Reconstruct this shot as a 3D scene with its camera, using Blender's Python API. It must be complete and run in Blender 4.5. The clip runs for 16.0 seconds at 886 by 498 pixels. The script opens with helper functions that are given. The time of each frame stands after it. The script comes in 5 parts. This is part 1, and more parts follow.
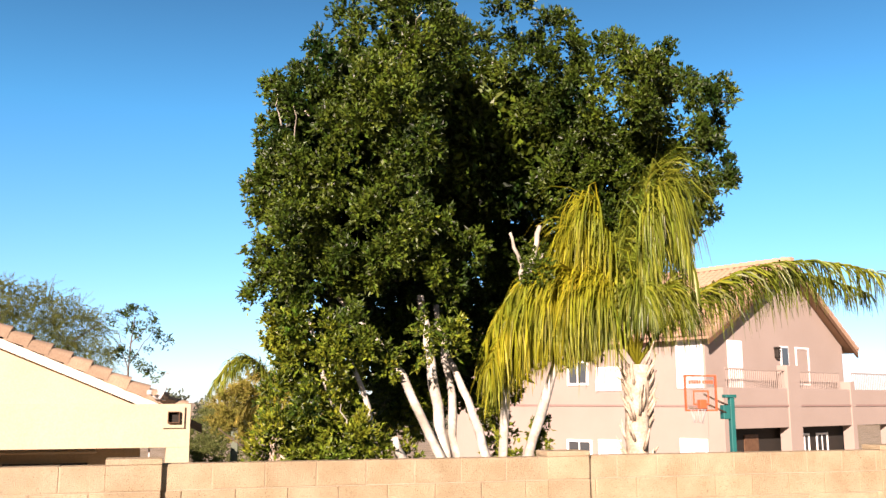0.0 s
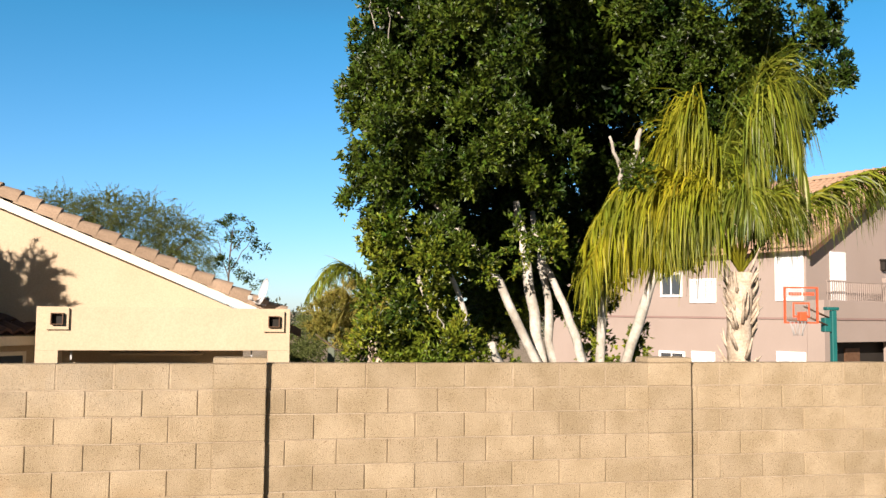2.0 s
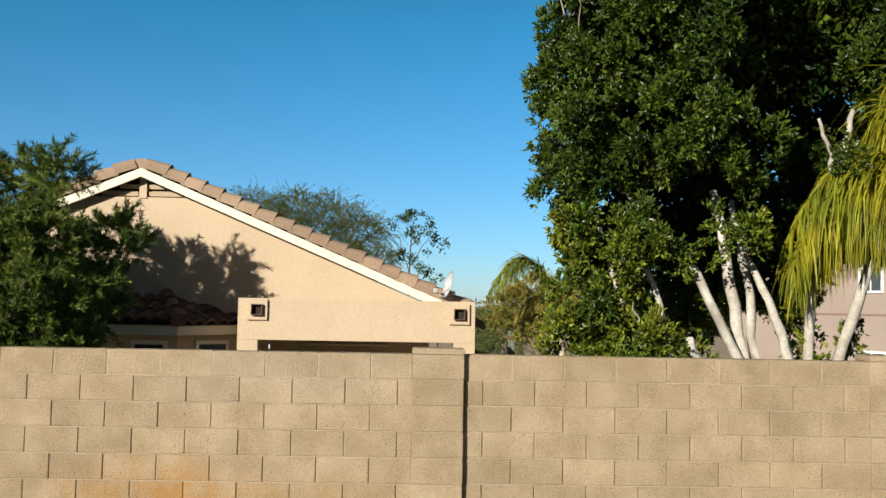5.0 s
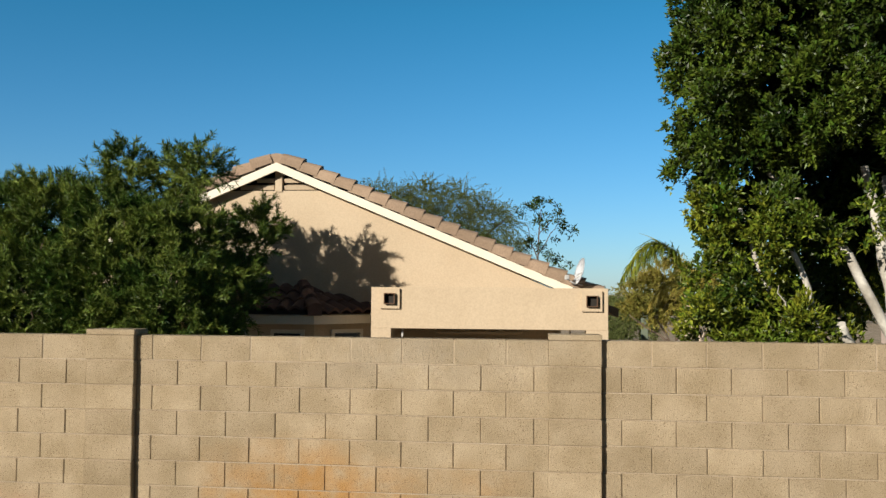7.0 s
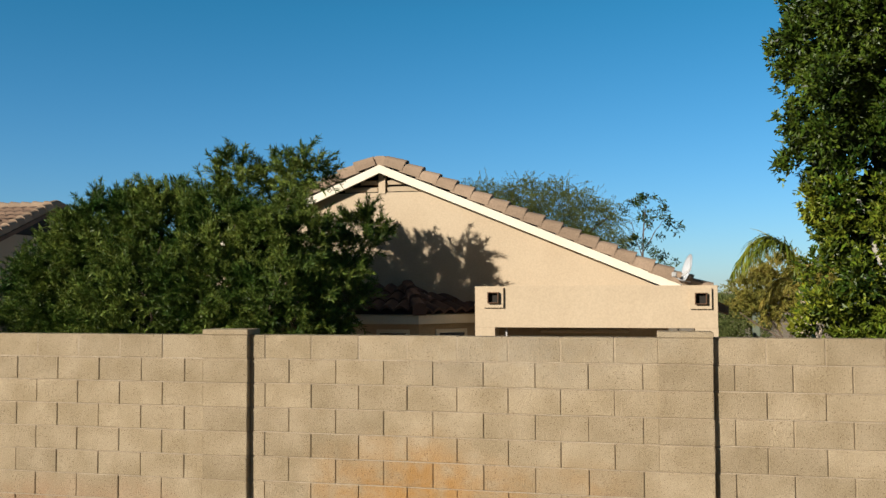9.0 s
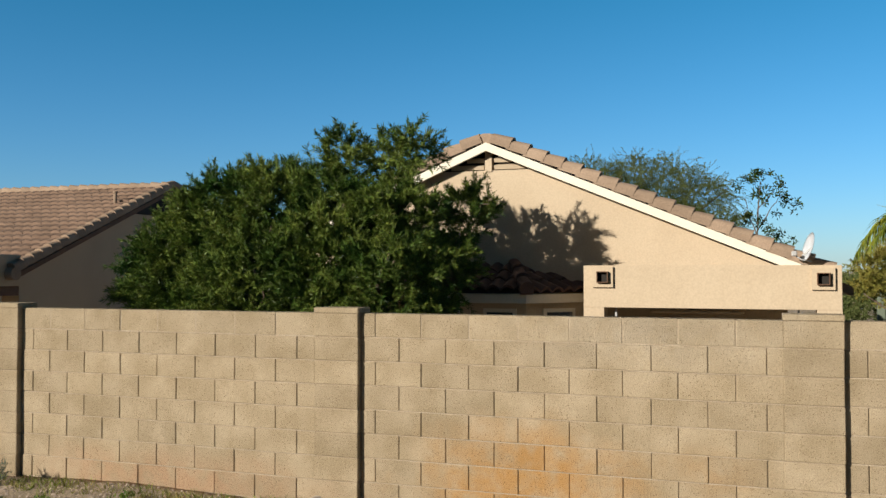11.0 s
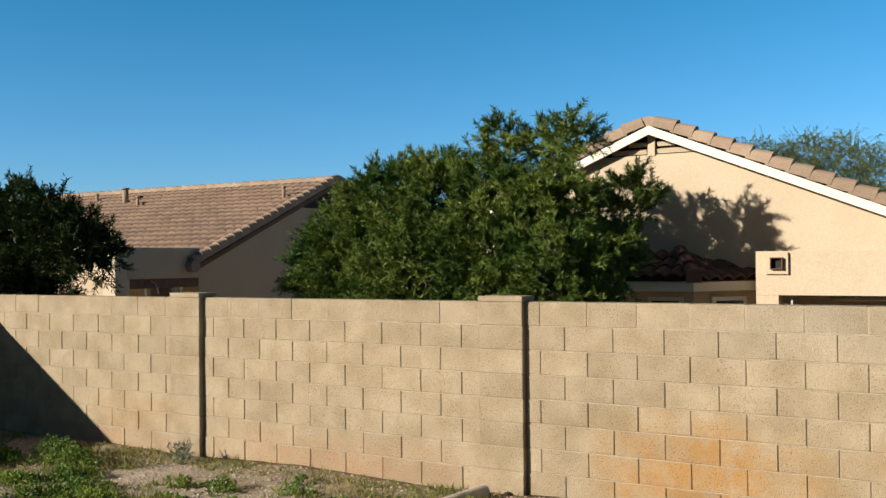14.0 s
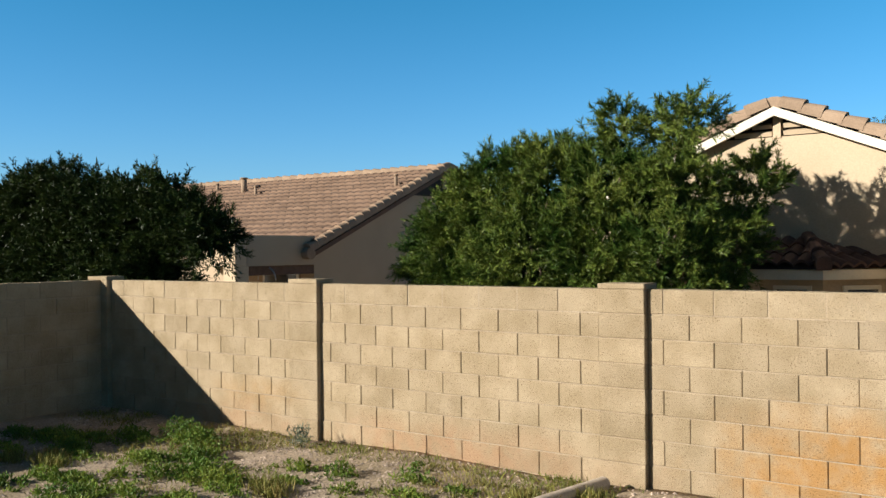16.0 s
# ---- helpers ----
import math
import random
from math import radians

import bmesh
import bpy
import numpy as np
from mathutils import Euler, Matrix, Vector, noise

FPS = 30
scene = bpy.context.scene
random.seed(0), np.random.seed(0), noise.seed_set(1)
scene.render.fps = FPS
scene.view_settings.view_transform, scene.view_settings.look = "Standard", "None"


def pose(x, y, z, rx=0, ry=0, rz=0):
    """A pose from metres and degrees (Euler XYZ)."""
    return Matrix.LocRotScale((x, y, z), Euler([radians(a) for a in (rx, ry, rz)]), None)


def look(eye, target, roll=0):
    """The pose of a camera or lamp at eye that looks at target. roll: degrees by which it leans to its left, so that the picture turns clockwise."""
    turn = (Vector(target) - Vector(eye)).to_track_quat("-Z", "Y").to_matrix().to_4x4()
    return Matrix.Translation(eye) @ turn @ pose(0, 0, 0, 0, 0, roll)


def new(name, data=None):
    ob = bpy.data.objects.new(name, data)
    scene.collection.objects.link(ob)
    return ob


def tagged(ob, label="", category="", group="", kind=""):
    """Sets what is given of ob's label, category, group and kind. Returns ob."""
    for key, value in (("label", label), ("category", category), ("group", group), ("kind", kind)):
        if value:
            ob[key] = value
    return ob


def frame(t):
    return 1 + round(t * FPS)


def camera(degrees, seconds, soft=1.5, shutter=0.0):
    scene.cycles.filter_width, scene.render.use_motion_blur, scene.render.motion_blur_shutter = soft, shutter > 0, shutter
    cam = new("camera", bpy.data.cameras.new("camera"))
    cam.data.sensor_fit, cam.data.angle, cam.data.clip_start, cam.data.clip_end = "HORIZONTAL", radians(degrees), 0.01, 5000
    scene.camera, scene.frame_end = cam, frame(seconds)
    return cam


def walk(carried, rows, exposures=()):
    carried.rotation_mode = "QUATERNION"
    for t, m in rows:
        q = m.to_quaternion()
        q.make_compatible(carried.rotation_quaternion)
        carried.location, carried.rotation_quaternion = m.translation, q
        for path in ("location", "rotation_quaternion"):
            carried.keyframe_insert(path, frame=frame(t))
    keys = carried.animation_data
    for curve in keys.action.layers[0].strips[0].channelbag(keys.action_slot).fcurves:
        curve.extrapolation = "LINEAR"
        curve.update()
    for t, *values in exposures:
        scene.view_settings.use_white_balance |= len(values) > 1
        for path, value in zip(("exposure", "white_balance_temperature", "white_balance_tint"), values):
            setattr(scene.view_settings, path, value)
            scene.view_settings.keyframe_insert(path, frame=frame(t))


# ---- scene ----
cam = camera(52.0, 16.0)
PATH = [
    (0, (0.786, -2.997, 2.075), (1.406, -1.125, 2.407), 0.0),
    (0.5, (0.787, -2.959, 2.076), (1.348, -1.058, 2.341), 0.3),
    (1, (0.776, -2.919, 2.051), (1.332, -1.01, 2.267), 0.4),
    (1.5, (0.76, -2.916, 2.03), (1.258, -0.986, 2.198), 0.3),
    (2, (0.752, -2.851, 2.02), (1.19, -0.905, 2.159), 0.6),
    (2.5, (0.727, -2.799, 2.005), (1.087, -0.836, 2.135), 1.0),
    (3, (0.686, -2.776, 2.005), (0.975, -0.802, 2.142), 1.1),
    (3.5, (0.667, -2.758, 2.005), (0.893, -0.776, 2.14), 1.2),
    (4, (0.641, -2.755, 2.009), (0.814, -0.767, 2.145), 1.3),
    (6.5, (0.512, -2.606, 1.957), (0.376, -0.613, 2.055), 0.4),
    (7, (0.516, -2.63, 1.965), (0.304, -0.644, 2.061), 0.4),
    (7.5, (0.495, -2.646, 1.964), (0.226, -0.666, 2.062), 0.5),
    (8, (0.494, -2.658, 1.959), (0.173, -0.686, 2.057), 0.4),
    (8.5, (0.502, -2.654, 1.951), (0.126, -0.692, 2.052), -0.0),
    (11, (0.405, -2.523, 1.957), (-0.246, -0.633, 2.006), 0.0),
    (11.5, (0.386, -2.523, 1.958), (-0.318, -0.651, 2.004), -0.1),
    (12, (0.373, -2.515, 1.955), (-0.389, -0.667, 1.998), -0.1),
    (12.5, (0.372, -2.503, 1.951), (-0.439, -0.674, 1.99), -0.3),
    (13, (0.351, -2.487, 1.946), (-0.532, -0.693, 1.989), -0.3),
    (13.5, (0.33, -2.486, 1.949), (-0.606, -0.719, 1.986), -0.8),
    (14, (0.322, -2.456, 1.943), (-0.645, -0.705, 1.971), -0.6),
    (14.5, (0.268, -2.393, 1.935), (-0.741, -0.666, 1.941), -1.0),
    (15, (0.254, -2.387, 1.945), (-0.8, -0.687, 1.941), -1.0),
    (15.5, (0.228, -2.376, 1.933), (-0.88, -0.712, 1.928), -0.7),
    (16, (0.2, -2.38, 1.929), (-0.97, -0.758, 1.933), -0.6),
]
walk(cam, [(t, look(eye, target, roll)) for t, eye, target, roll in PATH],
     exposures=[(0, 1.60, 6250, 30), (0.5, 1.52, 6150, 27), (1, 1.40, 6050, 24), (1.5, 1.30, 5950, 21), (2, 1.18, 5850, 18), (2.5, 1.02, 5750, 15), (3, 0.92, 5700, 13), (3.5, 0.86, 5650, 12), (4, 0.83, 5600, 11), (6.5, 0.65, 5560, 10), (8, 0.62, 5560, 10), (11, 0.66, 5480, 10), (12, 0.72, 5480, 10), (13, 0.80, 5480, 10), (14, 0.90, 5480, 10), (15, 1.00, 5480, 10), (16, 1.06, 5480, 10)])

# ---- world and sun ----
SUN_WAY = Vector((1.0, 1.35, -0.64)).normalized()
world = bpy.data.worlds.new("sky")
scene.world = world
world.use_nodes = True
wn = world.node_tree
sky = wn.nodes.new("ShaderNodeTexSky")
sky.sky_type = "NISHITA"
sky.sun_disc = False
sky.sun_elevation = math.asin(-SUN_WAY.z)
sky.sun_rotation = math.atan2(-SUN_WAY.x, -SUN_WAY.y)
sky.air_density, sky.dust_density, sky.ozone_density = 1.0, 0.2, 2.5
tint = wn.nodes.new("ShaderNodeMix")
tint.data_type, tint.blend_type = "RGBA", "MULTIPLY"
tint.inputs[0].default_value = 1.0
# clear blue overhead, paler towards the horizon
way = wn.nodes.new("ShaderNodeTexCoord")
split = wn.nodes.new("ShaderNodeSeparateXYZ")
fade = wn.nodes.new("ShaderNodeValToRGB")
fade.color_ramp.elements[0].position, fade.color_ramp.elements[0].color = 0.0, (0.70, 0.87, 1.10, 1)
fade.color_ramp.elements[1].position, fade.color_ramp.elements[1].color = 0.30, (0.34, 0.90, 0.95, 1)
top = fade.color_ramp.elements.new(0.9)
top.color = (0.12, 0.14, 0.13, 1)
high = fade.color_ramp.elements.new(0.55)
high.color = (0.20, 0.38, 0.40, 1)
wn.links.new(way.outputs["Generated"], split.inputs[0])
wn.links.new(split.outputs[2], fade.inputs[0])
# the sun's own side of the sky is warm and dusty
side = wn.nodes.new("ShaderNodeVectorMath")
side.operation = "DOT_PRODUCT"
side.inputs[1].default_value = (-0.595, -0.803, 0.0)
turn_to_sun = wn.nodes.new("ShaderNodeMapRange")
turn_to_sun.interpolation_type = "SMOOTHSTEP"
turn_to_sun.inputs["From Min"].default_value, turn_to_sun.inputs["From Max"].default_value = 0.1, 0.7
warm = wn.nodes.new("ShaderNodeMix")
warm.data_type = "RGBA"
warm.inputs[7].default_value = (0.42, 0.36, 0.28, 1)
wn.links.new(way.outputs["Generated"], side.inputs[0])
wn.links.new(side.outputs["Value"], turn_to_sun.inputs["Value"])
wn.links.new(turn_to_sun.outputs[0], warm.inputs[0])
wn.links.new(fade.outputs[0], warm.inputs[6])
wn.links.new(warm.outputs[2], tint.inputs[7])
wn.links.new(sky.outputs[0], tint.inputs[6])
wn.links.new(tint.outputs[2], wn.nodes["Background"].inputs[0])
wn.nodes["Background"].inputs[1].default_value = 0.062
sun = new("sun", bpy.data.lights.new("sun", "SUN"))
sun.data.energy, sun.data.angle, sun.data.color = 5.0, radians(0.5), (1.0, 0.85, 0.64)
sun.matrix_world = look((-6, -20, 12), Vector((-6, -20, 12)) + SUN_WAY)


# ---- materials ----
def mat(name, c1, c2=None, scale=3.0, rough=0.85, bump=0.0, bump_scale=60.0, grain=0.12, vary=0.0, island=0.0, hue=0.0,
        metal=0.0, through_light=0.0, stains=(), detail=6.0, spec=0.3, pits=0.0):
    """A surface with two colours mixed by a broad noise, a fine grain, relief, chance per piece, and stains (place, size, colour, strength)."""
    m = bpy.data.materials.new(name)
    m.use_nodes = True
    n, l = m.node_tree.nodes, m.node_tree.links
    b = n["Principled BSDF"]
    b.inputs["Roughness"].default_value, b.inputs["Metallic"].default_value = rough, metal
    b.inputs["Specular IOR Level"].default_value = spec
    geo = n.new("ShaderNodeNewGeometry")
    c2 = c2 or c1

    def tex(size, d=detail):
        t = n.new("ShaderNodeTexNoise")
        t.inputs["Scale"].default_value, t.inputs["Detail"].default_value = size, d
        l.new(geo.outputs["Position"], t.inputs["Vector"])
        return t

    def ramp(src, lo, hi):
        r = n.new("ShaderNodeMapRange")
        r.inputs["From Min"].default_value, r.inputs["From Max"].default_value = lo, hi
        l.new(src, r.inputs["Value"])
        return r.outputs[0]

    def mix(kind, fac, a, c):
        x = n.new("ShaderNodeMix")
        x.data_type, x.blend_type = "RGBA", kind
        for v, s in ((fac, x.inputs[0]), (a, x.inputs[6]), (c, x.inputs[7])):
            if isinstance(v, (int, float)):
                s.default_value = v
            elif isinstance(v, tuple):
                s.default_value = (*v, 1)
            else:
                l.new(v, s)
        return x.outputs[2]

    def math_node(op, a, c):
        x = n.new("ShaderNodeMath")
        x.operation = op
        for v, s in ((a, x.inputs[0]), (c, x.inputs[1])):
            if isinstance(v, (int, float)):
                s.default_value = v
            else:
                l.new(v, s)
        return x.outputs[0]

    col = mix("MIX", ramp(tex(scale).outputs[0], 0.35, 0.65), c1, c2)
    for place, size, tint, strength in stains:
        sub = n.new("ShaderNodeVectorMath")
        sub.operation = "SUBTRACT"
        l.new(geo.outputs["Position"], sub.inputs[0])
        sub.inputs[1].default_value = place
        div = n.new("ShaderNodeVectorMath")
        div.operation = "DIVIDE"
        l.new(sub.outputs[0], div.inputs[0])
        div.inputs[1].default_value = size
        ln = n.new("ShaderNodeVectorMath")
        ln.operation = "LENGTH"
        l.new(div.outputs[0], ln.inputs[0])
        near = ramp(math_node("ADD", ln.outputs["Value"], math_node("MULTIPLY", tex(2.3, 4).outputs[0], 1.0)), 1.55, 0.7)
        rough_edge = math_node("MULTIPLY", near, ramp(tex(9, 5).outputs[0], 0.2, 0.6))
        col = mix("MIX", math_node("MULTIPLY", rough_edge, strength), col, tint)
    if grain:
        g = ramp(tex(bump_scale, 3).outputs[0], 0.3, 0.7)
        col = mix("MULTIPLY", 1.0, col, mix("MIX", g, (1 - grain,) * 3, (1 + grain,) * 3))
    if pits:
        deep = ramp(tex(120, 2).outputs[0], 0.31, 0.39)
        col = mix("MULTIPLY", 1.0, col, mix("MIX", deep, (1 - pits, 1 - pits * 1.1, 1 - pits * 1.2), (1.0, 1.0, 1.0)))
    if vary or island or hue:
        hs = n.new("ShaderNodeHueSaturation")
        if vary:
            src = n.new("ShaderNodeObjectInfo").outputs["Random"]
        else:
            src = geo.outputs["Random Per Island"]
        amount = vary or island
        lo = n.new("ShaderNodeMapRange")
        lo.inputs["To Min"].default_value, lo.inputs["To Max"].default_value = 1 - amount, 1 + amount
        l.new(src, lo.inputs["Value"])
        l.new(lo.outputs[0], hs.inputs["Value"])
        if hue:
            fr = math_node("FRACT", math_node("MULTIPLY", src, 17.3), 0.0)
            hm = n.new("ShaderNodeMapRange")
            hm.inputs["To Min"].default_value, hm.inputs["To Max"].default_value = 0.5 - hue, 0.5 + hue
            l.new(fr, hm.inputs["Value"])
            l.new(hm.outputs[0], hs.inputs["Hue"])
        l.new(col, hs.inputs["Color"])
        col = hs.outputs[0]
    l.new(col, b.inputs["Base Color"])
    if bump:
        bp = n.new("ShaderNodeBump")
        bp.inputs["Strength"].default_value, bp.inputs["Distance"].default_value = bump, 0.01
        l.new(tex(bump_scale, 5).outputs[0], bp.inputs["Height"])
        l.new(bp.outputs[0], b.inputs["Normal"])
    if through_light:
        tr = n.new("ShaderNodeBsdfTranslucent")
        l.new(col, tr.inputs["Color"])
        mx = n.new("ShaderNodeMixShader")
        mx.inputs[0].default_value = through_light
        l.new(b.outputs[0], mx.inputs[1])
        l.new(tr.outputs[0], mx.inputs[2])
        l.new(mx.outputs[0], n["Material Output"].inputs["Surface"])
    return m


RUST, PINK, CHALK = (0.345, 0.192, 0.064), (0.357, 0.220, 0.125), (0.357, 0.312, 0.243)
M_BLOCK = mat("concrete_block", (0.378, 0.300, 0.194), (0.295, 0.229, 0.138), 3.6, 0.95, 1.0, 170, 0.2, vary=0.08, spec=0.1, pits=0.5, stains=[
    ((-1.35, 4.35, 0.42), (1.05, 1.0, 0.44), RUST, 0.9), ((-1.0, 4.35, 0.1), (1.6, 1.0, 0.45), RUST, 0.65), ((0.0, 4.35, 0.5), (0.6, 1.0, 0.2), RUST, 0.3),
    ((-4.6, 4.35, 0.1), (2.0, 1.0, 0.30), PINK, 0.7), ((-7.2, 4.35, 0.42), (0.9, 1.0, 0.22), RUST, 0.4),
    ((-7.5, 4.35, 0.1), (1.4, 1.0, 0.25), PINK, 0.5), ((-0.4, 4.35, 1.5), (1.5, 1.0, 0.35), CHALK, 0.35)])
M_MORTAR = mat("mortar", (0.308, 0.239, 0.157), (0.258, 0.201, 0.131), 5, 0.95, 0.3, 90, 0.15)
M_BED = mat("pale_bed_mortar", (0.350, 0.285, 0.200), (0.300, 0.235, 0.155), 7, 0.95, 0.4, 90, 0.2, spec=0.1)
M_GROUND = mat("gravelly_soil", (0.40, 0.32, 0.235), (0.25, 0.20, 0.125), 1.2, 0.98, 0.8, 45, 0.4, spec=0.05)
M_STUCCO = mat("cream_stucco", (0.485, 0.385, 0.262), (0.455, 0.358, 0.240), 1.3, 0.95, 0.35, 38, 0.07, spec=0.1)
# tan; on the cream-fronted west house it also holds shade in the colour
M_STUCCO3 = mat("tan_and_shaded_cream_stucco", (0.395, 0.312, 0.213), (0.365, 0.289, 0.198), 1.0, 0.95, 0.3, 60, 0.06, spec=0.1)
M_PEACH = mat("peach_stucco", (0.305, 0.247, 0.210), (0.285, 0.230, 0.194), 0.5, 0.95, 0.3, 40, 0.05, spec=0.1)
M_MAUVE = mat("mauve_stucco", (0.258, 0.179, 0.152), (0.236, 0.163, 0.141), 0.5, 0.95, 0.3, 40, 0.05, spec=0.1)
M_FASCIA = mat("cream_fascia_paint", (0.72, 0.65, 0.50), (0.68, 0.61, 0.47), 2, 0.6, 0.1, 40, 0.05)
M_TRIM = mat("white_vinyl_frame", (0.74, 0.73, 0.70), None, 2, 0.5, 0.0, 40, 0.03)
M_TILE = mat("brown_concrete_tile", (0.305, 0.222, 0.152), (0.248, 0.178, 0.120), 2.0, 0.9, 0.3, 60, 0.15, vary=0.16, spec=0.15)
M_TILE_FIELD = mat("brown_field_tile", (0.265, 0.182, 0.126), (0.215, 0.148, 0.103), 0.8, 0.9, 0.3, 60, 0.12, island=0.14, spec=0.15)
M_TILE_ROOF = mat("weathered_roof_tile", (0.240, 0.164, 0.114), (0.195, 0.132, 0.092), 1.2, 0.9, 0.3, 60, 0.15, vary=0.14, spec=0.15)
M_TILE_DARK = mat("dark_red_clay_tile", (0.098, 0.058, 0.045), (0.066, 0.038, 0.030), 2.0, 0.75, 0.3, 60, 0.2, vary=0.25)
M_TILE_FAR = mat("sandy_field_tile", (0.380, 0.251, 0.163), (0.327, 0.213, 0.137), 0.6, 0.9, 0.2, 30, 0.1, island=0.12)
# near-black: puts shade into openings, and paints the lantern
M_DARK = mat("dark_paint_and_opening_shade", (0.02, 0.016, 0.012), None, 2, 0.8, 0.0, 40, 0.1)
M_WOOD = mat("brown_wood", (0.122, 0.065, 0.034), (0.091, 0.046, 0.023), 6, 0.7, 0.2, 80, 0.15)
M_GLASS = mat("window_glass", (0.05, 0.055, 0.06), None, 2, 0.06, 0.0, 40, 0.0, spec=0.8)
M_BLIND = mat("white_blind", (0.54, 0.55, 0.55), (0.47, 0.48, 0.485), 3, 0.7, 0.0, 40, 0.04)
M_METAL = mat("grey_painted_metal", (0.418, 0.410, 0.395), (0.365, 0.357, 0.342), 5, 0.45, 0.0, 60, 0.05)
M_DISH = mat("pale_grey_dish_paint", (0.74, 0.75, 0.76), (0.70, 0.71, 0.72), 4, 0.45, 0.0, 60, 0.03)
M_ORANGE = mat("orange_red_paint", (0.570, 0.091, 0.030), None, 3, 0.5, 0.0, 60, 0.05)
M_TEAL = mat("teal_green_paint", (0.011, 0.106, 0.095), (0.009, 0.091, 0.084), 3, 0.5, 0.0, 60, 0.05)
M_BARK_PALE = mat("pale_ficus_bark", (0.47, 0.44, 0.375), (0.29, 0.26, 0.21), 5, 0.9, 0.5, 30, 0.15)
M_BARK = mat("brown_bark", (0.152, 0.114, 0.076), (0.106, 0.076, 0.053), 8, 0.95, 0.6, 30, 0.2)
M_PALM_TRUNK = mat("palm_trunk_fibre", (0.486, 0.403, 0.304), (0.319, 0.251, 0.175), 8, 0.95, 0.6, 40, 0.25)
M_FICUS = mat("ficus_leaf", (0.010, 0.026, 0.003), (0.060, 0.087, 0.007), 1.1, 0.42, 0.0, 30, 0.1, island=0.7, hue=0.02, through_light=0.03, spec=0.2)
# brighter copy of the ficus leaf, sunlight put into the colour
M_FICUS_LIT = mat("lit_ficus_leaf", (0.045, 0.080, 0.006), (0.152, 0.170, 0.012), 1.4, 0.38, 0.0, 30, 0.1, island=0.6, hue=0.02, through_light=0.05, spec=0.18)
M_OLEANDER = mat("narrow_grey_green_leaf", (0.034, 0.072, 0.010), (0.165, 0.205, 0.034), 1.3, 0.42, 0.0, 30, 0.1, island=0.6, hue=0.02, through_light=0.06, spec=0.2)
# narrow green leaf, darkened to carry the shade on the corner tree
M_SHADED_LEAF = mat("shade_darkened_narrow_leaf", (0.016, 0.028, 0.005), (0.030, 0.046, 0.008), 1.3, 0.45, 0.0, 30, 0.1, island=0.45, hue=0.02, through_light=0.05, spec=0.15)
M_MESQUITE = mat("feathery_olive_leaf", (0.160, 0.178, 0.052), (0.11, 0.130, 0.04), 0.8, 0.7, 0.0, 30, 0.1, island=0.35, hue=0.02, through_light=0.25, spec=0.05)
M_FROND = mat("yellow_green_palm_leaf", (0.285, 0.262, 0.008), (0.125, 0.148, 0.008), 1.6, 0.5, 0.0, 30, 0.1, island=0.4, hue=0.02, through_light=0.2, spec=0.2)
M_FROND_GREEN = mat("deep_green_palm_leaf", (0.170, 0.190, 0.014), (0.075, 0.102, 0.010), 1.6, 0.42, 0.0, 30, 0.1, island=0.4, hue=0.02, through_light=0.15, spec=0.25)
M_DRY = mat("dry_yellow_leaf", (0.33, 0.265, 0.045), (0.20, 0.185, 0.03), 1.0, 0.6, 0.0, 30, 0.1, island=0.35, hue=0.02, through_light=0.25)
M_WEED = mat("weed_leaf", (0.085, 0.145, 0.015), (0.20, 0.25, 0.03), 1.5, 0.55, 0.0, 30, 0.1, island=0.4, hue=0.025, through_light=0.25)
M_WEED_GREY = mat("grey_green_weed", (0.152, 0.175, 0.122), None, 1.5, 0.6, 0.0, 30, 0.1, island=0.3, through_light=0.2)
M_GRASS_DRY = mat("dry_grass_blade", (0.274, 0.236, 0.068), (0.167, 0.190, 0.030), 1.5, 0.7, 0.0, 30, 0.1, island=0.4, hue=0.03, through_light=0.2)
M_PEBBLE = mat("pebble", (0.42, 0.33, 0.25), (0.28, 0.225, 0.175), 2.0, 0.9, 0.3, 90, 0.15, island=0.35)
M_PIPE = mat("weathered_pale_pipe", (0.50, 0.42, 0.33), (0.38, 0.31, 0.235), 6, 0.8, 0.3, 60, 0.15)
M_BACKDROP = mat("hazy_far_trees", (0.076, 0.084, 0.053), (0.053, 0.065, 0.038), 0.3, 0.95, 0.0, 5, 0.2, island=0.3)


# ---- mesh helpers ----
def thing(name, at, label, category, group="", kind=""):
    ob = new(name)
    ob.location = at
    ob.empty_display_size = 0.2
    return tagged(ob, label, category, group, kind)


def hold(ob, parent):
    """Put a mesh that is built in world places under its thing or part."""
    if parent is not None:
        ob.parent = parent
        if parent.type == "EMPTY" and not parent.rotation_euler.z:
            ob.matrix_parent_inverse = Matrix.Translation(parent.location).inverted()
    return ob


def part(name, bm, material, parent=None, label=""):
    me = bpy.data.meshes.new(name)
    bm.to_mesh(me)
    bm.free()
    me.materials.append(material)
    return tagged(hold(new(name, me), parent), label)


def raw(name, verts, faces, material, parent=None, label="", smooth=False):
    me = bpy.data.meshes.new(name)
    me.from_pydata([tuple(v) for v in verts], [], faces)
    me.materials.append(material)
    if smooth:
        me.polygons.foreach_set("use_smooth", [True] * len(me.polygons))
    return tagged(hold(new(name, me), parent), label)


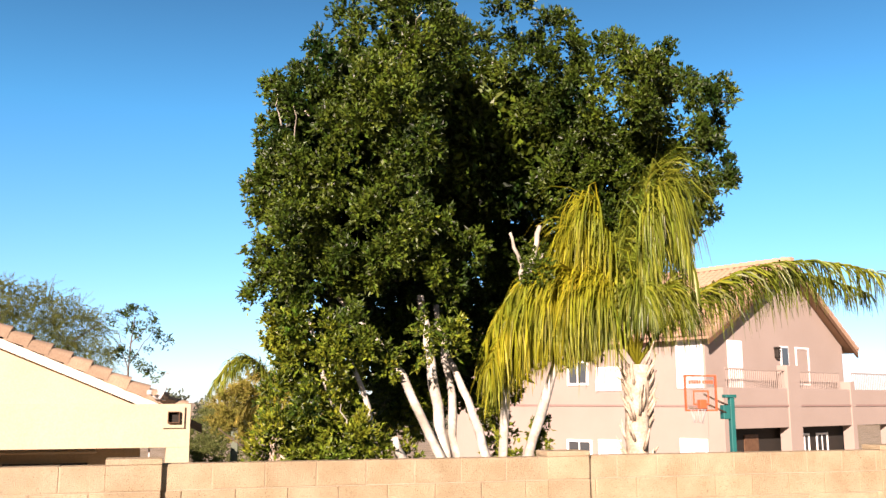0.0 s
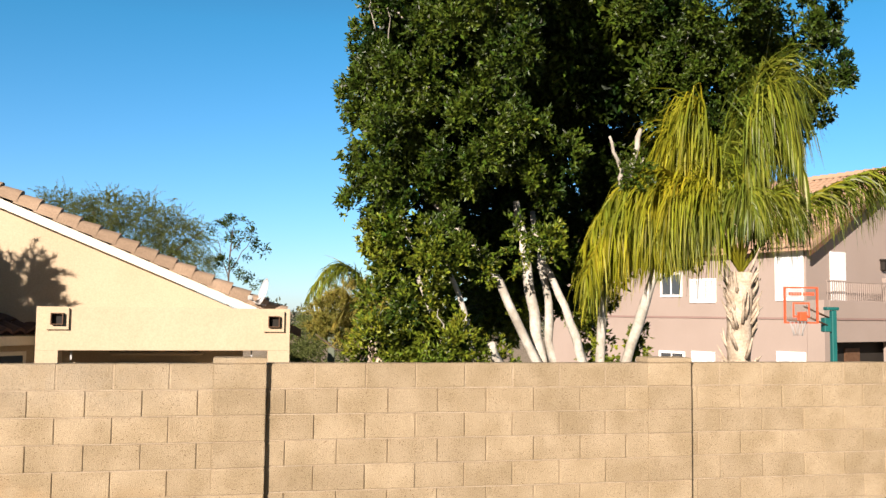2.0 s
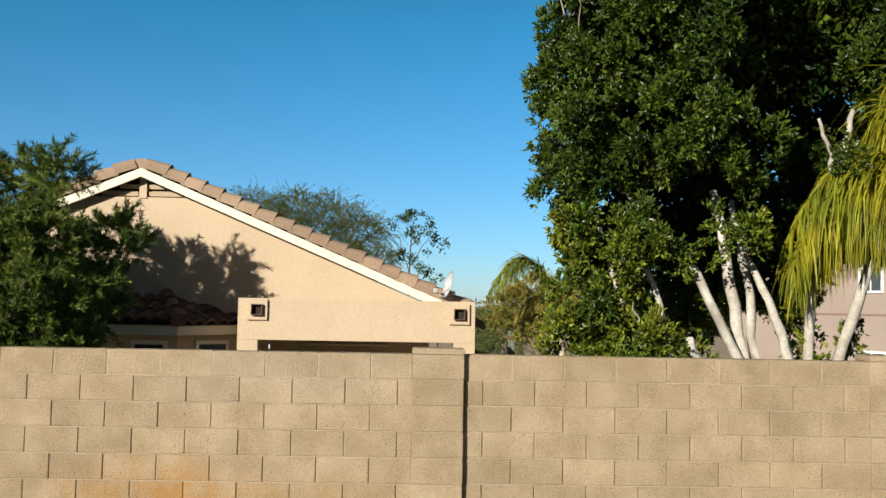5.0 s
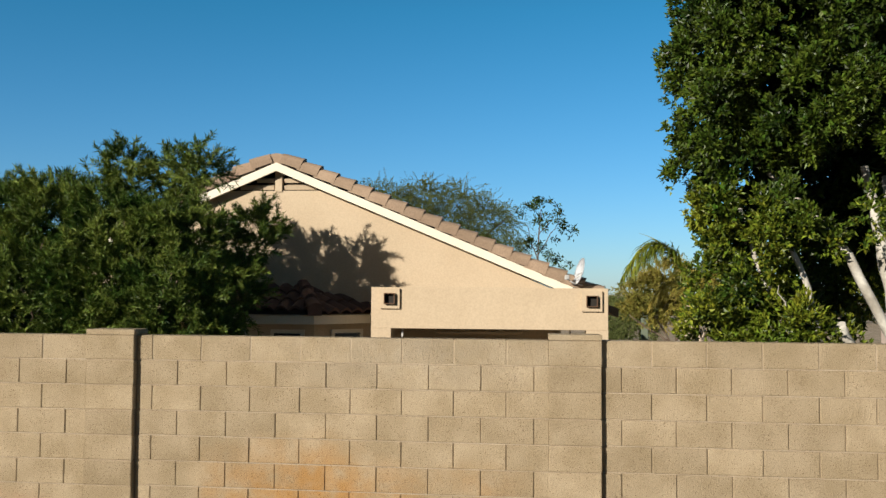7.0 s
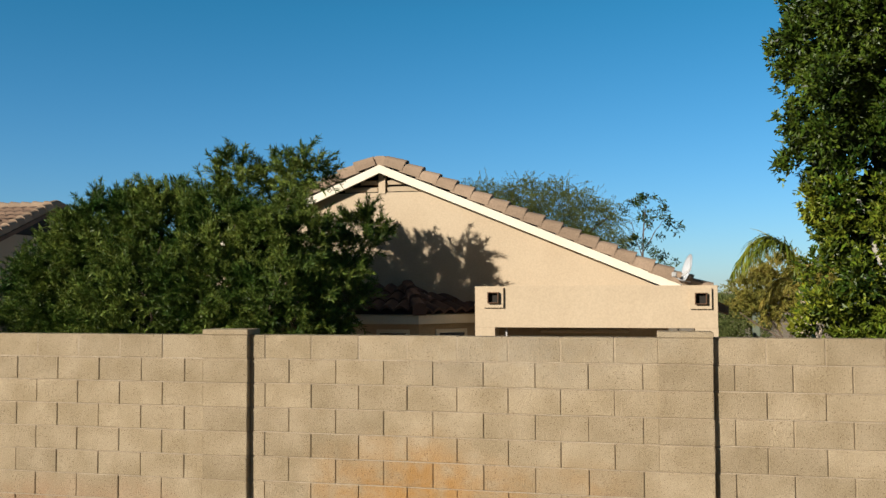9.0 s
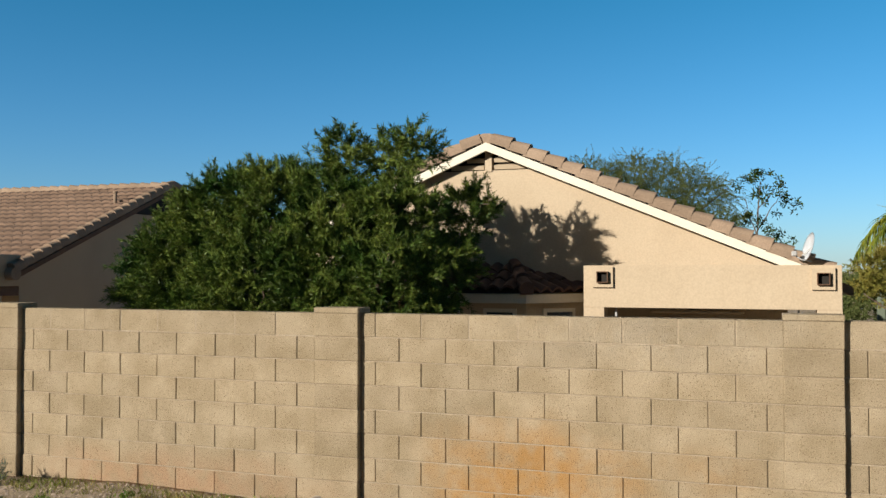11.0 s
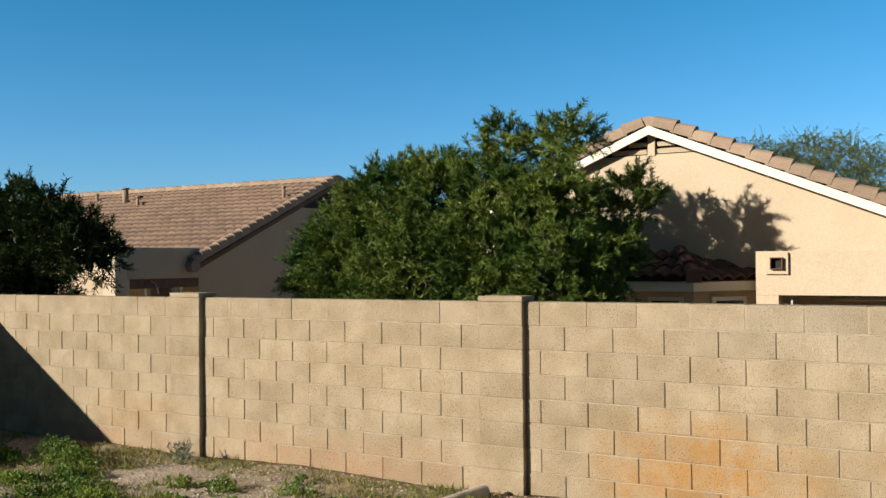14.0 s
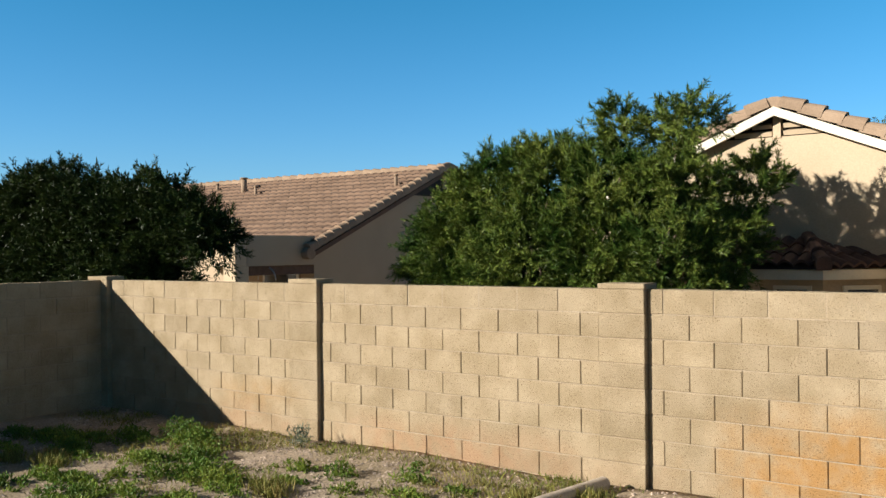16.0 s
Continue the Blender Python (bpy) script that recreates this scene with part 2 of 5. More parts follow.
def packed(name, verts, faces, material, parent=None, label="", smooth=False):
    """A large mesh from arrays: verts (n, 3), faces (m, k)."""
    me = bpy.data.meshes.new(name)
    m, k = faces.shape
    me.vertices.add(len(verts))
    me.vertices.foreach_set("co", np.asarray(verts, np.float32).ravel())
    me.loops.add(m * k)
    me.loops.foreach_set("vertex_index", faces.astype(np.int32).ravel())
    me.polygons.add(m)
    me.polygons.foreach_set("loop_start", np.arange(0, m * k, k, dtype=np.int32))
    me.polygons.foreach_set("use_smooth", np.full(m, smooth))
    me.update(calc_edges=True)
    me.materials.append(material)
    return tagged(hold(new(name, me), parent), label)


def add_box(bm, lo, hi, bevel=0.0, turn=None):
    size = [b - a for a, b in zip(lo, hi)]
    mid = [(a + b) / 2 for a, b in zip(lo, hi)]
    m = Matrix.Translation(mid) @ (turn or Matrix()) @ Matrix.Diagonal((*size, 1))
    got = bmesh.ops.create_cube(bm, size=1, matrix=m)
    if bevel:
        edges = list({e for v in got["verts"] for e in v.link_edges})
        bmesh.ops.bevel(bm, geom=edges, offset=bevel, segments=1, affect="EDGES")
    return bm


def box(lo, hi, bevel=0.0):
    return add_box(bmesh.new(), lo, hi, bevel)


def prism(outline, axis, a, b):
    """An upright outline in x-z (axis y) or y-z (axis x), drawn out from a to b."""
    put = (lambda p, q: (p[0], q, p[1])) if axis == "y" else (lambda p, q: (q, p[0], p[1]))
    bm = bmesh.new()
    fa = [bm.verts.new(put(p, a)) for p in outline]
    fb = [bm.verts.new(put(p, b)) for p in outline]
    bm.faces.new(fa)
    bm.faces.new(list(reversed(fb)))
    for i in range(len(outline)):
        j = (i + 1) % len(outline)
        bm.faces.new((fa[j], fa[i], fb[i], fb[j]))
    bmesh.ops.recalc_face_normals(bm, faces=bm.faces)
    return bm


def tube(points, radii, sides=10, cap=True):
    """A tapered round limb through points."""
    bm = bmesh.new()
    rings = []
    pts = [Vector(p) for p in points]
    for i, p in enumerate(pts):
        d = (pts[min(i + 1, len(pts) - 1)] - pts[max(i - 1, 0)]).normalized()
        q = d.to_track_quat("Z", "Y")
        rings.append([bm.verts.new(p + q @ Vector((radii[i] * math.cos(a), radii[i] * math.sin(a), 0)))
                      for a in (2 * math.pi * k / sides for k in range(sides))])
    for r, s in zip(rings, rings[1:]):
        for k in range(sides):
            f = bm.faces.new((r[k], r[(k + 1) % sides], s[(k + 1) % sides], s[k]))
            f.smooth = True
    if cap:
        bm.faces.new(list(reversed(rings[0])))
        bm.faces.new(rings[-1])
    return bm


def limb(a, b, r0, r1, wobble=0.08, n=7, seed=1):
    """Points and radii of a crooked limb from a to b."""
    rnd = random.Random(seed)
    a, b = Vector(a), Vector(b)
    pts, rad = [], []
    for i in range(n):
        f = i / (n - 1)
        k = wobble * math.sin(math.pi * f)
        pts.append(a.lerp(b, f) + Vector((rnd.uniform(-k, k), rnd.uniform(-k, k), rnd.uniform(-k, k) * 0.5)))
        rad.append((r0 + (r1 - r0) * f) * rnd.uniform(0.92, 1.08))
    return pts, rad


def leaves(places, outward, length, width, rng, spread=1.0, droop=0.0, fold=0.25):
    """Folded pointed leaves at the places, leaning outward: arrays of verts and triangles."""
    n = len(places)
    d = outward * (1 - 0.5 * spread) + rng.normal(0, spread, (n, 3))
    d[:, 2] -= droop
    d /= np.linalg.norm(d, axis=1, keepdims=True) + 1e-9
    side = np.cross(d, rng.normal(0, 1, (n, 3)))
    side /= np.linalg.norm(side, axis=1, keepdims=True) + 1e-9
    up = np.cross(side, d)
    ln = (length * rng.uniform(0.6, 1.25, n))[:, None]
    wd = (width * rng.uniform(0.7, 1.2, n))[:, None]
    base, tip = places, places + d * ln - up * ln * 0.12
    mid = places + d * ln * 0.45
    v = np.stack([base, mid + side * wd / 2 + up * wd * fold, tip, mid - side * wd / 2 + up * wd * fold], 1).reshape(-1, 3)
    q = np.arange(n)[:, None] * 4
    return v, np.concatenate([q + [0, 1, 2], q + [0, 2, 3]])


def ball_points(n, rng):
    v = rng.normal(0, 1, (n, 3))
    return v / np.linalg.norm(v, axis=1, keepdims=True)


def core_points(lobes, n, rng, reach=0.66):
    """Places spread through the inside of the lobes, to close the crown against the light."""
    vol = np.array([np.prod(r) for _, r in lobes])
    pick = rng.choice(len(lobes), n, p=vol / vol.sum())
    u = ball_points(n, rng)
    return np.array([l[0] for l in lobes])[pick] + u * np.array([l[1] for l in lobes])[pick] * (reach * rng.uniform(0.3, 1, (n, 1)) ** 0.5), u


def crown_points(lobes, tufts, per, size, rng, shell=0.8):
    """Leaf places on tufts that stand out of a set of lobes (centre, radii): places and outward ways."""
    vol = np.array([np.prod(r) ** (2 / 3) for _, r in lobes])
    pick = rng.choice(len(lobes), tufts, p=vol / vol.sum())
    c = np.array([l[0] for l in lobes])[pick]
    r = np.array([l[1] for l in lobes])[pick]
    u = ball_points(tufts, rng)
    centre = c + u * r * rng.uniform(shell, 1.05, tufts)[:, None]
    inside = np.zeros(tufts, bool)
    for k, (lc, lr) in enumerate(lobes):
        inside |= (((centre - lc) / lr) ** 2).sum(1) < 0.5
    centre, u = centre[~inside], u[~inside]
    n = len(centre)
    rad = size * rng.uniform(0.6, 1.35, (n, 1, 1))
    way = ball_points(n * per, rng).reshape(n, per, 3)
    way = way + u[:, None] * 0.75 + [0, 0, 0.25]
    way /= np.linalg.norm(way, axis=2, keepdims=True)
    stretch = 1 + 0.7 * rng.uniform(0, 1, (n, 1, 1)) * np.abs((way * u[:, None]).sum(2, keepdims=True))
    p = centre[:, None] + way * rad * stretch * rng.uniform(0.35, 1.0, (n, per, 1))
    w = way * 0.8 + u[:, None] * 0.4
    w = w.reshape(-1, 3)
    return p.reshape(-1, 3), w / (np.linalg.norm(w, axis=1, keepdims=True) + 1e-9)


# ---- ground ----
def ground_height(x, y):
    near = 0.02 + 0.03 * noise.noise((x * 0.7, y * 0.7, 0.0)) + 0.012 * noise.noise((x * 3.1, y * 3.1, 2.0))
    return near if y < 4.5 else -0.8


def build_ground():
    xs = [-3000, -300, -60] + [-14 + 0.25 * i for i in range(105)] + [30, 60, 300, 3000]
    ys = [-3000, -300, -40] + [-8 + 0.25 * i for i in range(50)] + [4.46, 4.5, 12, 40, 300, 3000]
    verts = [(x, y, ground_height(x, y)) for y in ys for x in xs]
    w = len(xs)
    faces = [(j * w + i, j * w + i + 1, (j + 1) * w + i + 1, (j + 1) * w + i) for j in range(len(ys) - 1) for i in range(w - 1)]
    g = raw("ground", verts, faces, M_GROUND, smooth=True)
    tagged(g, "dry gravelly tan soil with sparse weeds", "ground", kind="structure")


build_ground()

# ---- block wall ----
TOP, COURSE, UNIT, FACE, BACK = 1.605, 0.1995, 0.406, 4.40, 4.56
COURSES = 9
block_meshes = {}
uneven = random.Random(77)


def block_mesh(length, height, depth):
    key = (round(length, 3), round(height, 3), round(depth, 3))
    if key not in block_meshes:
        bm = box((-length / 2, -depth / 2, -height / 2), (length / 2, depth / 2, height / 2), 0.005)
        me = bpy.data.meshes.new("block")
        bm.to_mesh(me)
        bm.free()
        me.materials.append(M_BLOCK)
        block_meshes[key] = me
    return block_meshes[key]


def lay(parent, at, length, height, depth, turn=0.0, name="block"):
    ob = hold(new(name, block_mesh(length, height, depth)), parent)
    ob.matrix_basis = pose(*at, uneven.uniform(-0.25, 0.25), uneven.uniform(-0.12, 0.12), turn + uneven.uniform(-0.15, 0.15))
    return ob


def wall_bay(x0, x1, lead_odd, lead_even, rnd, name):
    """One stretch of running-bond block between two pilasters, with recessed mortar."""
    core = tagged(part(name, box((x0, FACE + 0.011, -0.25), (x1, BACK - 0.011, TOP - 0.004)), M_MORTAR),
                  "tan concrete block yard wall with rust and mineral stains", "wall", kind="structure")
    for k in range(COURSES):
        z1 = TOP - k * COURSE
        lead = (lead_odd, lead_even)[k % 2] * UNIT
        edges = [x0]
        while x0 + lead < x1 - 0.03:
            edges.append(x0 + lead)
            lead += UNIT
        edges.append(x1)
        for a, b in zip(edges, edges[1:]):
            length = b - a - 0.0054
            if length > 0.03:
                lay(core, ((a + b) / 2, (FACE + BACK) / 2 + rnd.uniform(-0.0035, 0.0035), z1 - COURSE / 2 + 0.004),
                    length, COURSE - 0.006 - rnd.choice((0, 0.0015)), BACK - FACE)
        joint = box((x0, FACE + 0.0025, z1 - COURSE), (x1, BACK - 0.0025, z1 - COURSE + 0.008))
        part("bed_joint", joint, M_BED, core)
        if k == 0:
            part("head_joint", box((x0, FACE + 0.004, z1 - COURSE + 0.008), (x1, BACK - 0.004, TOP - 0.002)), M_BED, core)
    middle = Vector(((x0 + x1) / 2, FACE, 0))
    core.matrix_basis = Matrix.Translation(middle) @ pose(0, 0, 0, 0, 0, math.degrees(-0.05 / (x1 - x0))) @ Matrix.Translation(-middle)
    return core


def pilaster(x1, label, rnd, y0=FACE - 0.031, width=0.40):
    x0 = x1 - width
    y1 = BACK + 0.06
    core = tagged(part("pilaster", box((x0 + 0.006, y0 + 0.006, -0.25), (x1 - 0.006, y1 - 0.006, TOP)), M_MORTAR),
                  label, "pilaster", "wall pilasters", "structure")
    for k in range(COURSES):
        z1 = TOP - k * COURSE
        lay(core, ((x0 + x1) / 2 + rnd.uniform(-0.002, 0.002), (y0 + y1) / 2, z1 - COURSE / 2 + 0.004), width, COURSE - 0.008, y1 - y0)
    lay(core, ((x0 + x1) / 2, (y0 + y1) / 2, TOP + 0.024), width + 0.006, 0.045, y1 - y0 + 0.006, name="cap")
    return core


rnd = random.Random(5)
PIL = (-9.86, -6.265, -2.715, 0.985, 4.585, 8.19)
LEADS = ((0.69, 0.16), (0.83, 0.34), (0.33, 0.85), (0.92, 0.37), (0.72, 0.2))
for i, x in enumerate(PIL):
    pilaster(x, "tan concrete block pilaster standing proud of the wall, with flat cap", rnd)
for i, (odd, even) in enumerate(LEADS):
    wall_bay(PIL[i] + 0.003, PIL[i + 1] - 0.395, odd, even, rnd, "wall_north_%d" % (i + 1))
wall_bay(PIL[5] + 0.003, 13.0, 0.6, 0.1, rnd, "wall_north_6")


def side_wall():
    """The wall that runs back from the corner beside the yard."""
    x1, x0, y0, y1 = -9.98, -10.14, -14.0, FACE - 0.031
    core = tagged(part("wall_west", box((x0 + 0.006, y0, -0.25), (x1 - 0.006, y1, TOP - 0.004)), M_MORTAR),
                  "tan concrete block side wall lying in shade", "wall", kind="structure")
    far = bmesh.new()
    r = random.Random(8)
    for k in range(COURSES):
        zc = TOP - k * COURSE - COURSE / 2 + 0.004
        y = y1 - (0.2 if k % 2 else 0.0)
        if k % 2:
            lay(core, ((x0 + x1) / 2, y1 - 0.1, zc), 0.191, COURSE - 0.008, x1 - x0, 90)
        while y - UNIT > y0:
            c = ((x0 + x1) / 2 + r.uniform(-0.003, 0.003), y - UNIT / 2, zc)
            if y > -4:
                lay(core, c, UNIT - 0.009, COURSE - 0.010, x1 - x0, 90)
            else:
                add_box(far, (x0, y - UNIT + 0.005, zc - 0.097), (x1, y - 0.005, zc + 0.097))
            y -= UNIT
        part("bed_joint", box((x0 + 0.003, y0, zc - COURSE / 2 - 0.004), (x1 - 0.003, y1, zc - COURSE / 2 + 0.004)), M_BED, core)
    tagged(part("blocks", far, M_BLOCK, core), kind="stuff")


side_wall()


# ---- roofs ----
def barrel_tile(width, length, thick=0.03, arch=0.05, segs=5):
    """One arched roof tile lying along +y (down the slope is -y), centred in x: verts and quads."""
    v, f = [], []
    for j, y in enumerate((-length, 0.0)):
        for k in range(segs + 1):
            u = k / segs
            z = arch * math.sin(math.pi * u) + (thick if j == 0 else 0.0)
            v.append((width * (u - 0.5), y, z))
    for k in range(segs + 1):
        u = k / segs
        v.append((width * (u - 0.5), -length, arch * math.sin(math.pi * u) - 0.012))
    n = segs + 1
    for k in range(segs):
        f.append((k, k + 1, n + k + 1, n + k))
        f.append((k + 1, k, 2 * n + k, 2 * n + k + 1))
    return np.array(v), np.array(f)


def slope_matrix(origin, down, along):
    """Local x runs along the eave, local -y down the slope, z out of it."""
    x = Vector(along).normalized()
    y = -Vector(down).normalized()
    z = x.cross(y)
    return Matrix.Translation(origin) @ Matrix((x, y, z)).transposed().to_4x4()


def tile_field(parent, m, across, rows, width, length, material_field, material_piece, singles=None, arch=0.05, thick=0.03):
    """Cover a slope from its upper edge: single tiles where singles(col, row) says so, the rest joined."""
    tv, tf = barrel_tile(width * 0.98, length * 1.12, thick, arch)
    me = bpy.data.meshes.new("roof_tile")
    me.from_pydata([tuple(p) for p in tv], [], [tuple(int(i) for i in q) for q in tf])
    me.materials.append(material_piece)
    verts, faces = [], []
    rng = np.random.default_rng(3)
    mat3, org = np.array(m.to_3x3()), np.array(m.translation)
    for r in range(rows):
        for c in range(int(across / width)):
            at = np.array(((c + 0.5) * width, -r * length + rng.uniform(-0.008, 0.008), rng.uniform(0, 0.006)))
            if singles and singles(c, r):
                ob = hold(new("roof_tile", me), parent)
                ob.matrix_basis = m @ Matrix.Translation(at)
            else:
                verts.append((tv + at) @ mat3.T + org)
                faces.append(tf + len(tv) * (len(verts) - 1))
    if verts:
        tagged(packed("roof_tiles", np.concatenate(verts), np.concatenate(faces), material_field, parent), kind="stuff")


def trim_tiles(parent, a, b, width, length, material, name, turn_side, lift=0.03):
    """A line of separate trim tiles from a down to b, with rounded backs."""
    a, b = Vector(a), Vector(b)
    d = (b - a).normalized()
    n = max(1, int((b - a).length / length))
    step = (b - a).length / n
    bm = bmesh.new()
    segs = 8
    prof = [(width / 2 * math.cos(math.pi * k / segs), 0.11 * math.sin(math.pi * k / segs) ** 0.7) for k in range(segs + 1)]
    prof = [(-width / 2, -0.10)] + list(reversed(prof)) + [(width / 2, -0.10)]
    ra = [bm.verts.new((p, 0.03, q * 0.86)) for p, q in prof]
    rb = [bm.verts.new((p * 1.06, -step * 1.05, q + 0.042)) for p, q in prof]
    for k in range(len(prof) - 1):
        bm.faces.new((ra[k], ra[k + 1], rb[k + 1], rb[k]))
    bm.faces.new(rb)
    bm.faces.new(list(reversed(ra)))
    bmesh.ops.recalc_face_normals(bm, faces=bm.faces)
    me = bpy.data.meshes.new(name)
    bm.to_mesh(me)
    bm.free()
    me.materials.append(material)
    y = -d
    x = y.cross(Vector((0, 0, 1))).normalized()
    z = x.cross(y)
    rot = Matrix((x, y, z)).transposed().to_4x4()
    r = random.Random(4)
    for i in range(n):
        ob = hold(new(name, me), parent)
        ob.matrix_basis = Matrix.Translation(a + d * step * i + z * (lift + r.uniform(-0.004, 0.004))) @ rot @ pose(0, 0, 0, 0, r.uniform(-1.2, 1.2), 0)


def window(parent, x0, x1, z0, z1, y, blind=False, frame_width=0.06, mullion=True, out=0.03):
    """A window that faces -y: frame, pane or blind, mullion."""
    bm = bmesh.new()
    f = frame_width
    add_box(bm, (x0, y - out, z0), (x0 + f, y + 0.06, z1))
    add_box(bm, (x1 - f, y - out, z0), (x1, y + 0.06, z1))
    add_box(bm, (x0 + f, y - out, z1 - f), (x1 - f, y + 0.06, z1))
    add_box(bm, (x0 + f, y - out, z0), (x1 - f, y + 0.06, z0 + f))
    w = part("window", bm, M_TRIM, parent, "white-framed window")
    if blind:
        b = bmesh.new()
        n = max(4, int((z1 - z0) / 0.06))
        for k in range(n):
            z = z0 + f + (z1 - z0 - 2 * f) * k / n
            add_box(b, (x0 + f, y + 0.015, z), (x1 - f, y + 0.03, z + (z1 - z0 - 2 * f) / n * 0.9))
        part("blind", b, M_BLIND, w, "closed white blind")
    else:
        part("pane", box((x0 + f, y + 0.01, z0 + f), (x1 - f, y + 0.02, z1 - f)), M_GLASS, w)
    if mullion:
        xm = (x0 + x1) / 2
        part("mullion", box((xm - 0.025, y - out * 0.6, z0 + f), (xm + 0.025, y + 0.009, z1 - f)), M_TRIM, w)
    return w


def scupper(parent, x, z, y, size=0.31, proud=0.04):
    """A raised stucco plate with a square drain spout in it."""
    h = size / 2
    o = 0.085
    bm = bmesh.new()
    add_box(bm, (x - h, y - proud, z - h), (x - o, y + 0.01, z + h))
    add_box(bm, (x + o, y - proud, z - h), (x + h, y + 0.01, z + h))
    add_box(bm, (x - o, y - proud, z + o), (x + o, y + 0.01, z + h))
    add_box(bm, (x - o, y - proud, z - h), (x + o, y + 0.01, z - o))
    s = part("scupper", bm, M_STUCCO, parent, "square stucco drain surround")
    bm = bmesh.new()
    t = 0.012
    for lo, hi in (((x - o, z - o), (x - o + t, z + o)), ((x + o - t, z - o), (x + o, z + o)), ((x - o + t, z - o), (x + o - t, z - o + t)), ((x - o + t, z + o - t), (x + o - t, z + o))):
        add_box(bm, (lo[0], y - proud - 0.055, lo[1]), (hi[0], y + 0.01, hi[1]))
    part("spout", bm, M_WOOD, s, "square brown metal spout")
    # a plug inside the spout, its inner shade painted near-black
    part("spout_hollow", box((x - o + t, y - proud + 0.02, z - o + t), (x + o - t, y + 0.008, z + o - t)), M_DARK, s)


def sky_blocker():
    """A plain low block, added unseen behind the yard to close off low sky light."""
    bm = box((-9.0, -17.0, -0.1), (14.0, -11.0, 2.7))
    tagged(part("house_wall", bm, M_STUCCO3), "plain tan stucco block added out of view behind the yard", "wall", kind="structure")


sky_blocker()

# ---- the cream house behind the wall ----
GY = 12.4


def cream_house():
    h = thing("cream_house", (-4, GY, -0.8), "single-storey cream stucco house with brown tiled gable roof", "house")
    RX, RZ, EX, EZ, LX = -3.91, 4.10, 1.11, 2.0, -8.93
    s = (RZ - EZ) / (EX - RX)
    depth = 8.0
    vz = RZ - 0.42
    out = [(LX + 0.4, -0.9), (EX - 0.25, -0.9), (EX - 0.25, EZ - 0.02), (RX + (RZ - vz) / s - 0.13, vz), (RX - (RZ - vz) / s + 0.13, vz), (LX + 0.4, EZ - 0.02)]
    part("wall", prism(out, "y", GY, GY + depth), M_STUCCO, h, "cream sand-finish stucco wall")
    # attic vent in the peak: dark recess, boards and a centre post
    part("vent", prism([(RX - 0.95, vz), (RX + 0.95, vz), (RX, RZ - 0.03)], "y", GY + 0.12, GY + 0.2), M_DARK, h, "dark attic vent recess")
    for side in (-1, 1):
        for k, z in enumerate((vz + 0.03, vz + 0.15)):
            reach = (RZ - z) / s - 0.25
            b = bmesh.new()
            x0, x1 = sorted((RX + side * 0.09, RX + side * reach))
            add_box(b, (x0, GY + 0.02, z), (x1, GY + 0.10, z + 0.07), 0, Matrix.Rotation(radians(18), 4, "X"))
            part("louvre", b, M_STUCCO, h, "cream louvre board")
    part("vent_post", box((RX - 0.06, GY - 0.02, vz - 0.02), (RX + 0.06, GY + 0.12, RZ - 0.06)), M_STUCCO, h)
    # roof deck, fascia boards, soffit
    over = 0.16
    for side, end in ((1, EX), (-1, LX)):
        roof = [(RX, RZ + 0.02), (end + side * 0.1, EZ - 0.02), (end + side * 0.1, EZ - 0.06), (RX, RZ - 0.04)]
        part("roof_deck", prism(roof, "y", GY - over + 0.04, GY + depth + over), M_TILE, h, "brown tiled roof slope")
        fas = [(RX, RZ + 0.04), (end, EZ + 0.04), (end, EZ - 0.10), (RX, RZ - 0.10)]
        part("fascia", prism(fas, "y", GY - over - 0.02, GY - over + 0.035), M_FASCIA, h, "cream painted barge board")
        a = Vector((RX + side * 0.10, GY - over + 0.10, RZ + 0.06))
        e = Vector((end + side * 0.36, GY - over + 0.10, EZ + 0.06 - 0.15))
        trim_tiles(h, a, e, 0.26, 0.315, M_TILE, "rake_tile", side, 0.05)
        # field tiles
        down = Vector((side, 0, -s)).normalized()
        along = Vector((0, 1 if side > 0 else -1, 0))
        org = Vector((RX + side * 0.05, GY - over + 0.2 if side > 0 else GY + depth, RZ + 0.03))
        tile_field(h, slope_matrix(org, down, along), depth - 0.2, 16, 0.30, 0.35, M_TILE_FIELD, M_TILE,
                   (lambda c, r: c > 18 and r < 8) if side < 0 else None)
    trim_tiles(h, (RX, GY - over + 0.03, RZ + 0.075), (RX, GY + depth, RZ + 0.075), 0.30, 0.40, M_TILE, "ridge_tile", 0)
    eave = [(EX + 0.11, EZ - 0.02), (1.78, EZ - 0.28), (1.78, EZ - 0.42), (EX + 0.11, EZ - 0.14)]
    part("eave", prism(eave, "y", GY - over + 0.03, GY + depth), M_TILE, h, "brown tiled eave end")
    # patio cover with a parapet beam on two piers
    y0, x0, x1, zb, zt = 11.3, -2.085, 1.545, 1.41, 2.045
    beam = bmesh.new()
    add_box(beam, (x0, y0, zb), (x1, y0 + 0.35, zt), 0.004)
    part("patio_beam", beam, M_STUCCO, h, "cream stucco parapet of the patio cover")
    for a, b in ((x0, x0 + 0.31), (x1 - 0.33, x1)):
        part("pier", box((a, y0 + 0.0005, -0.85), (b, y0 + 0.345, zb)), M_STUCCO, h)
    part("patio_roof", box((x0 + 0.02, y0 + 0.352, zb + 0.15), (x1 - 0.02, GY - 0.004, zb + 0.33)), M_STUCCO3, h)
    part("parapet_side", box((x0, y0 + 0.352, zb), (x0 + 0.25, GY - 0.004, zt - 0.004), 0.01), M_STUCCO, h)
    part("parapet_side", box((x1 - 0.25, y0 + 0.352, zb), (x1, GY - 0.004, zt - 0.004), 0.01), M_STUCCO, h)
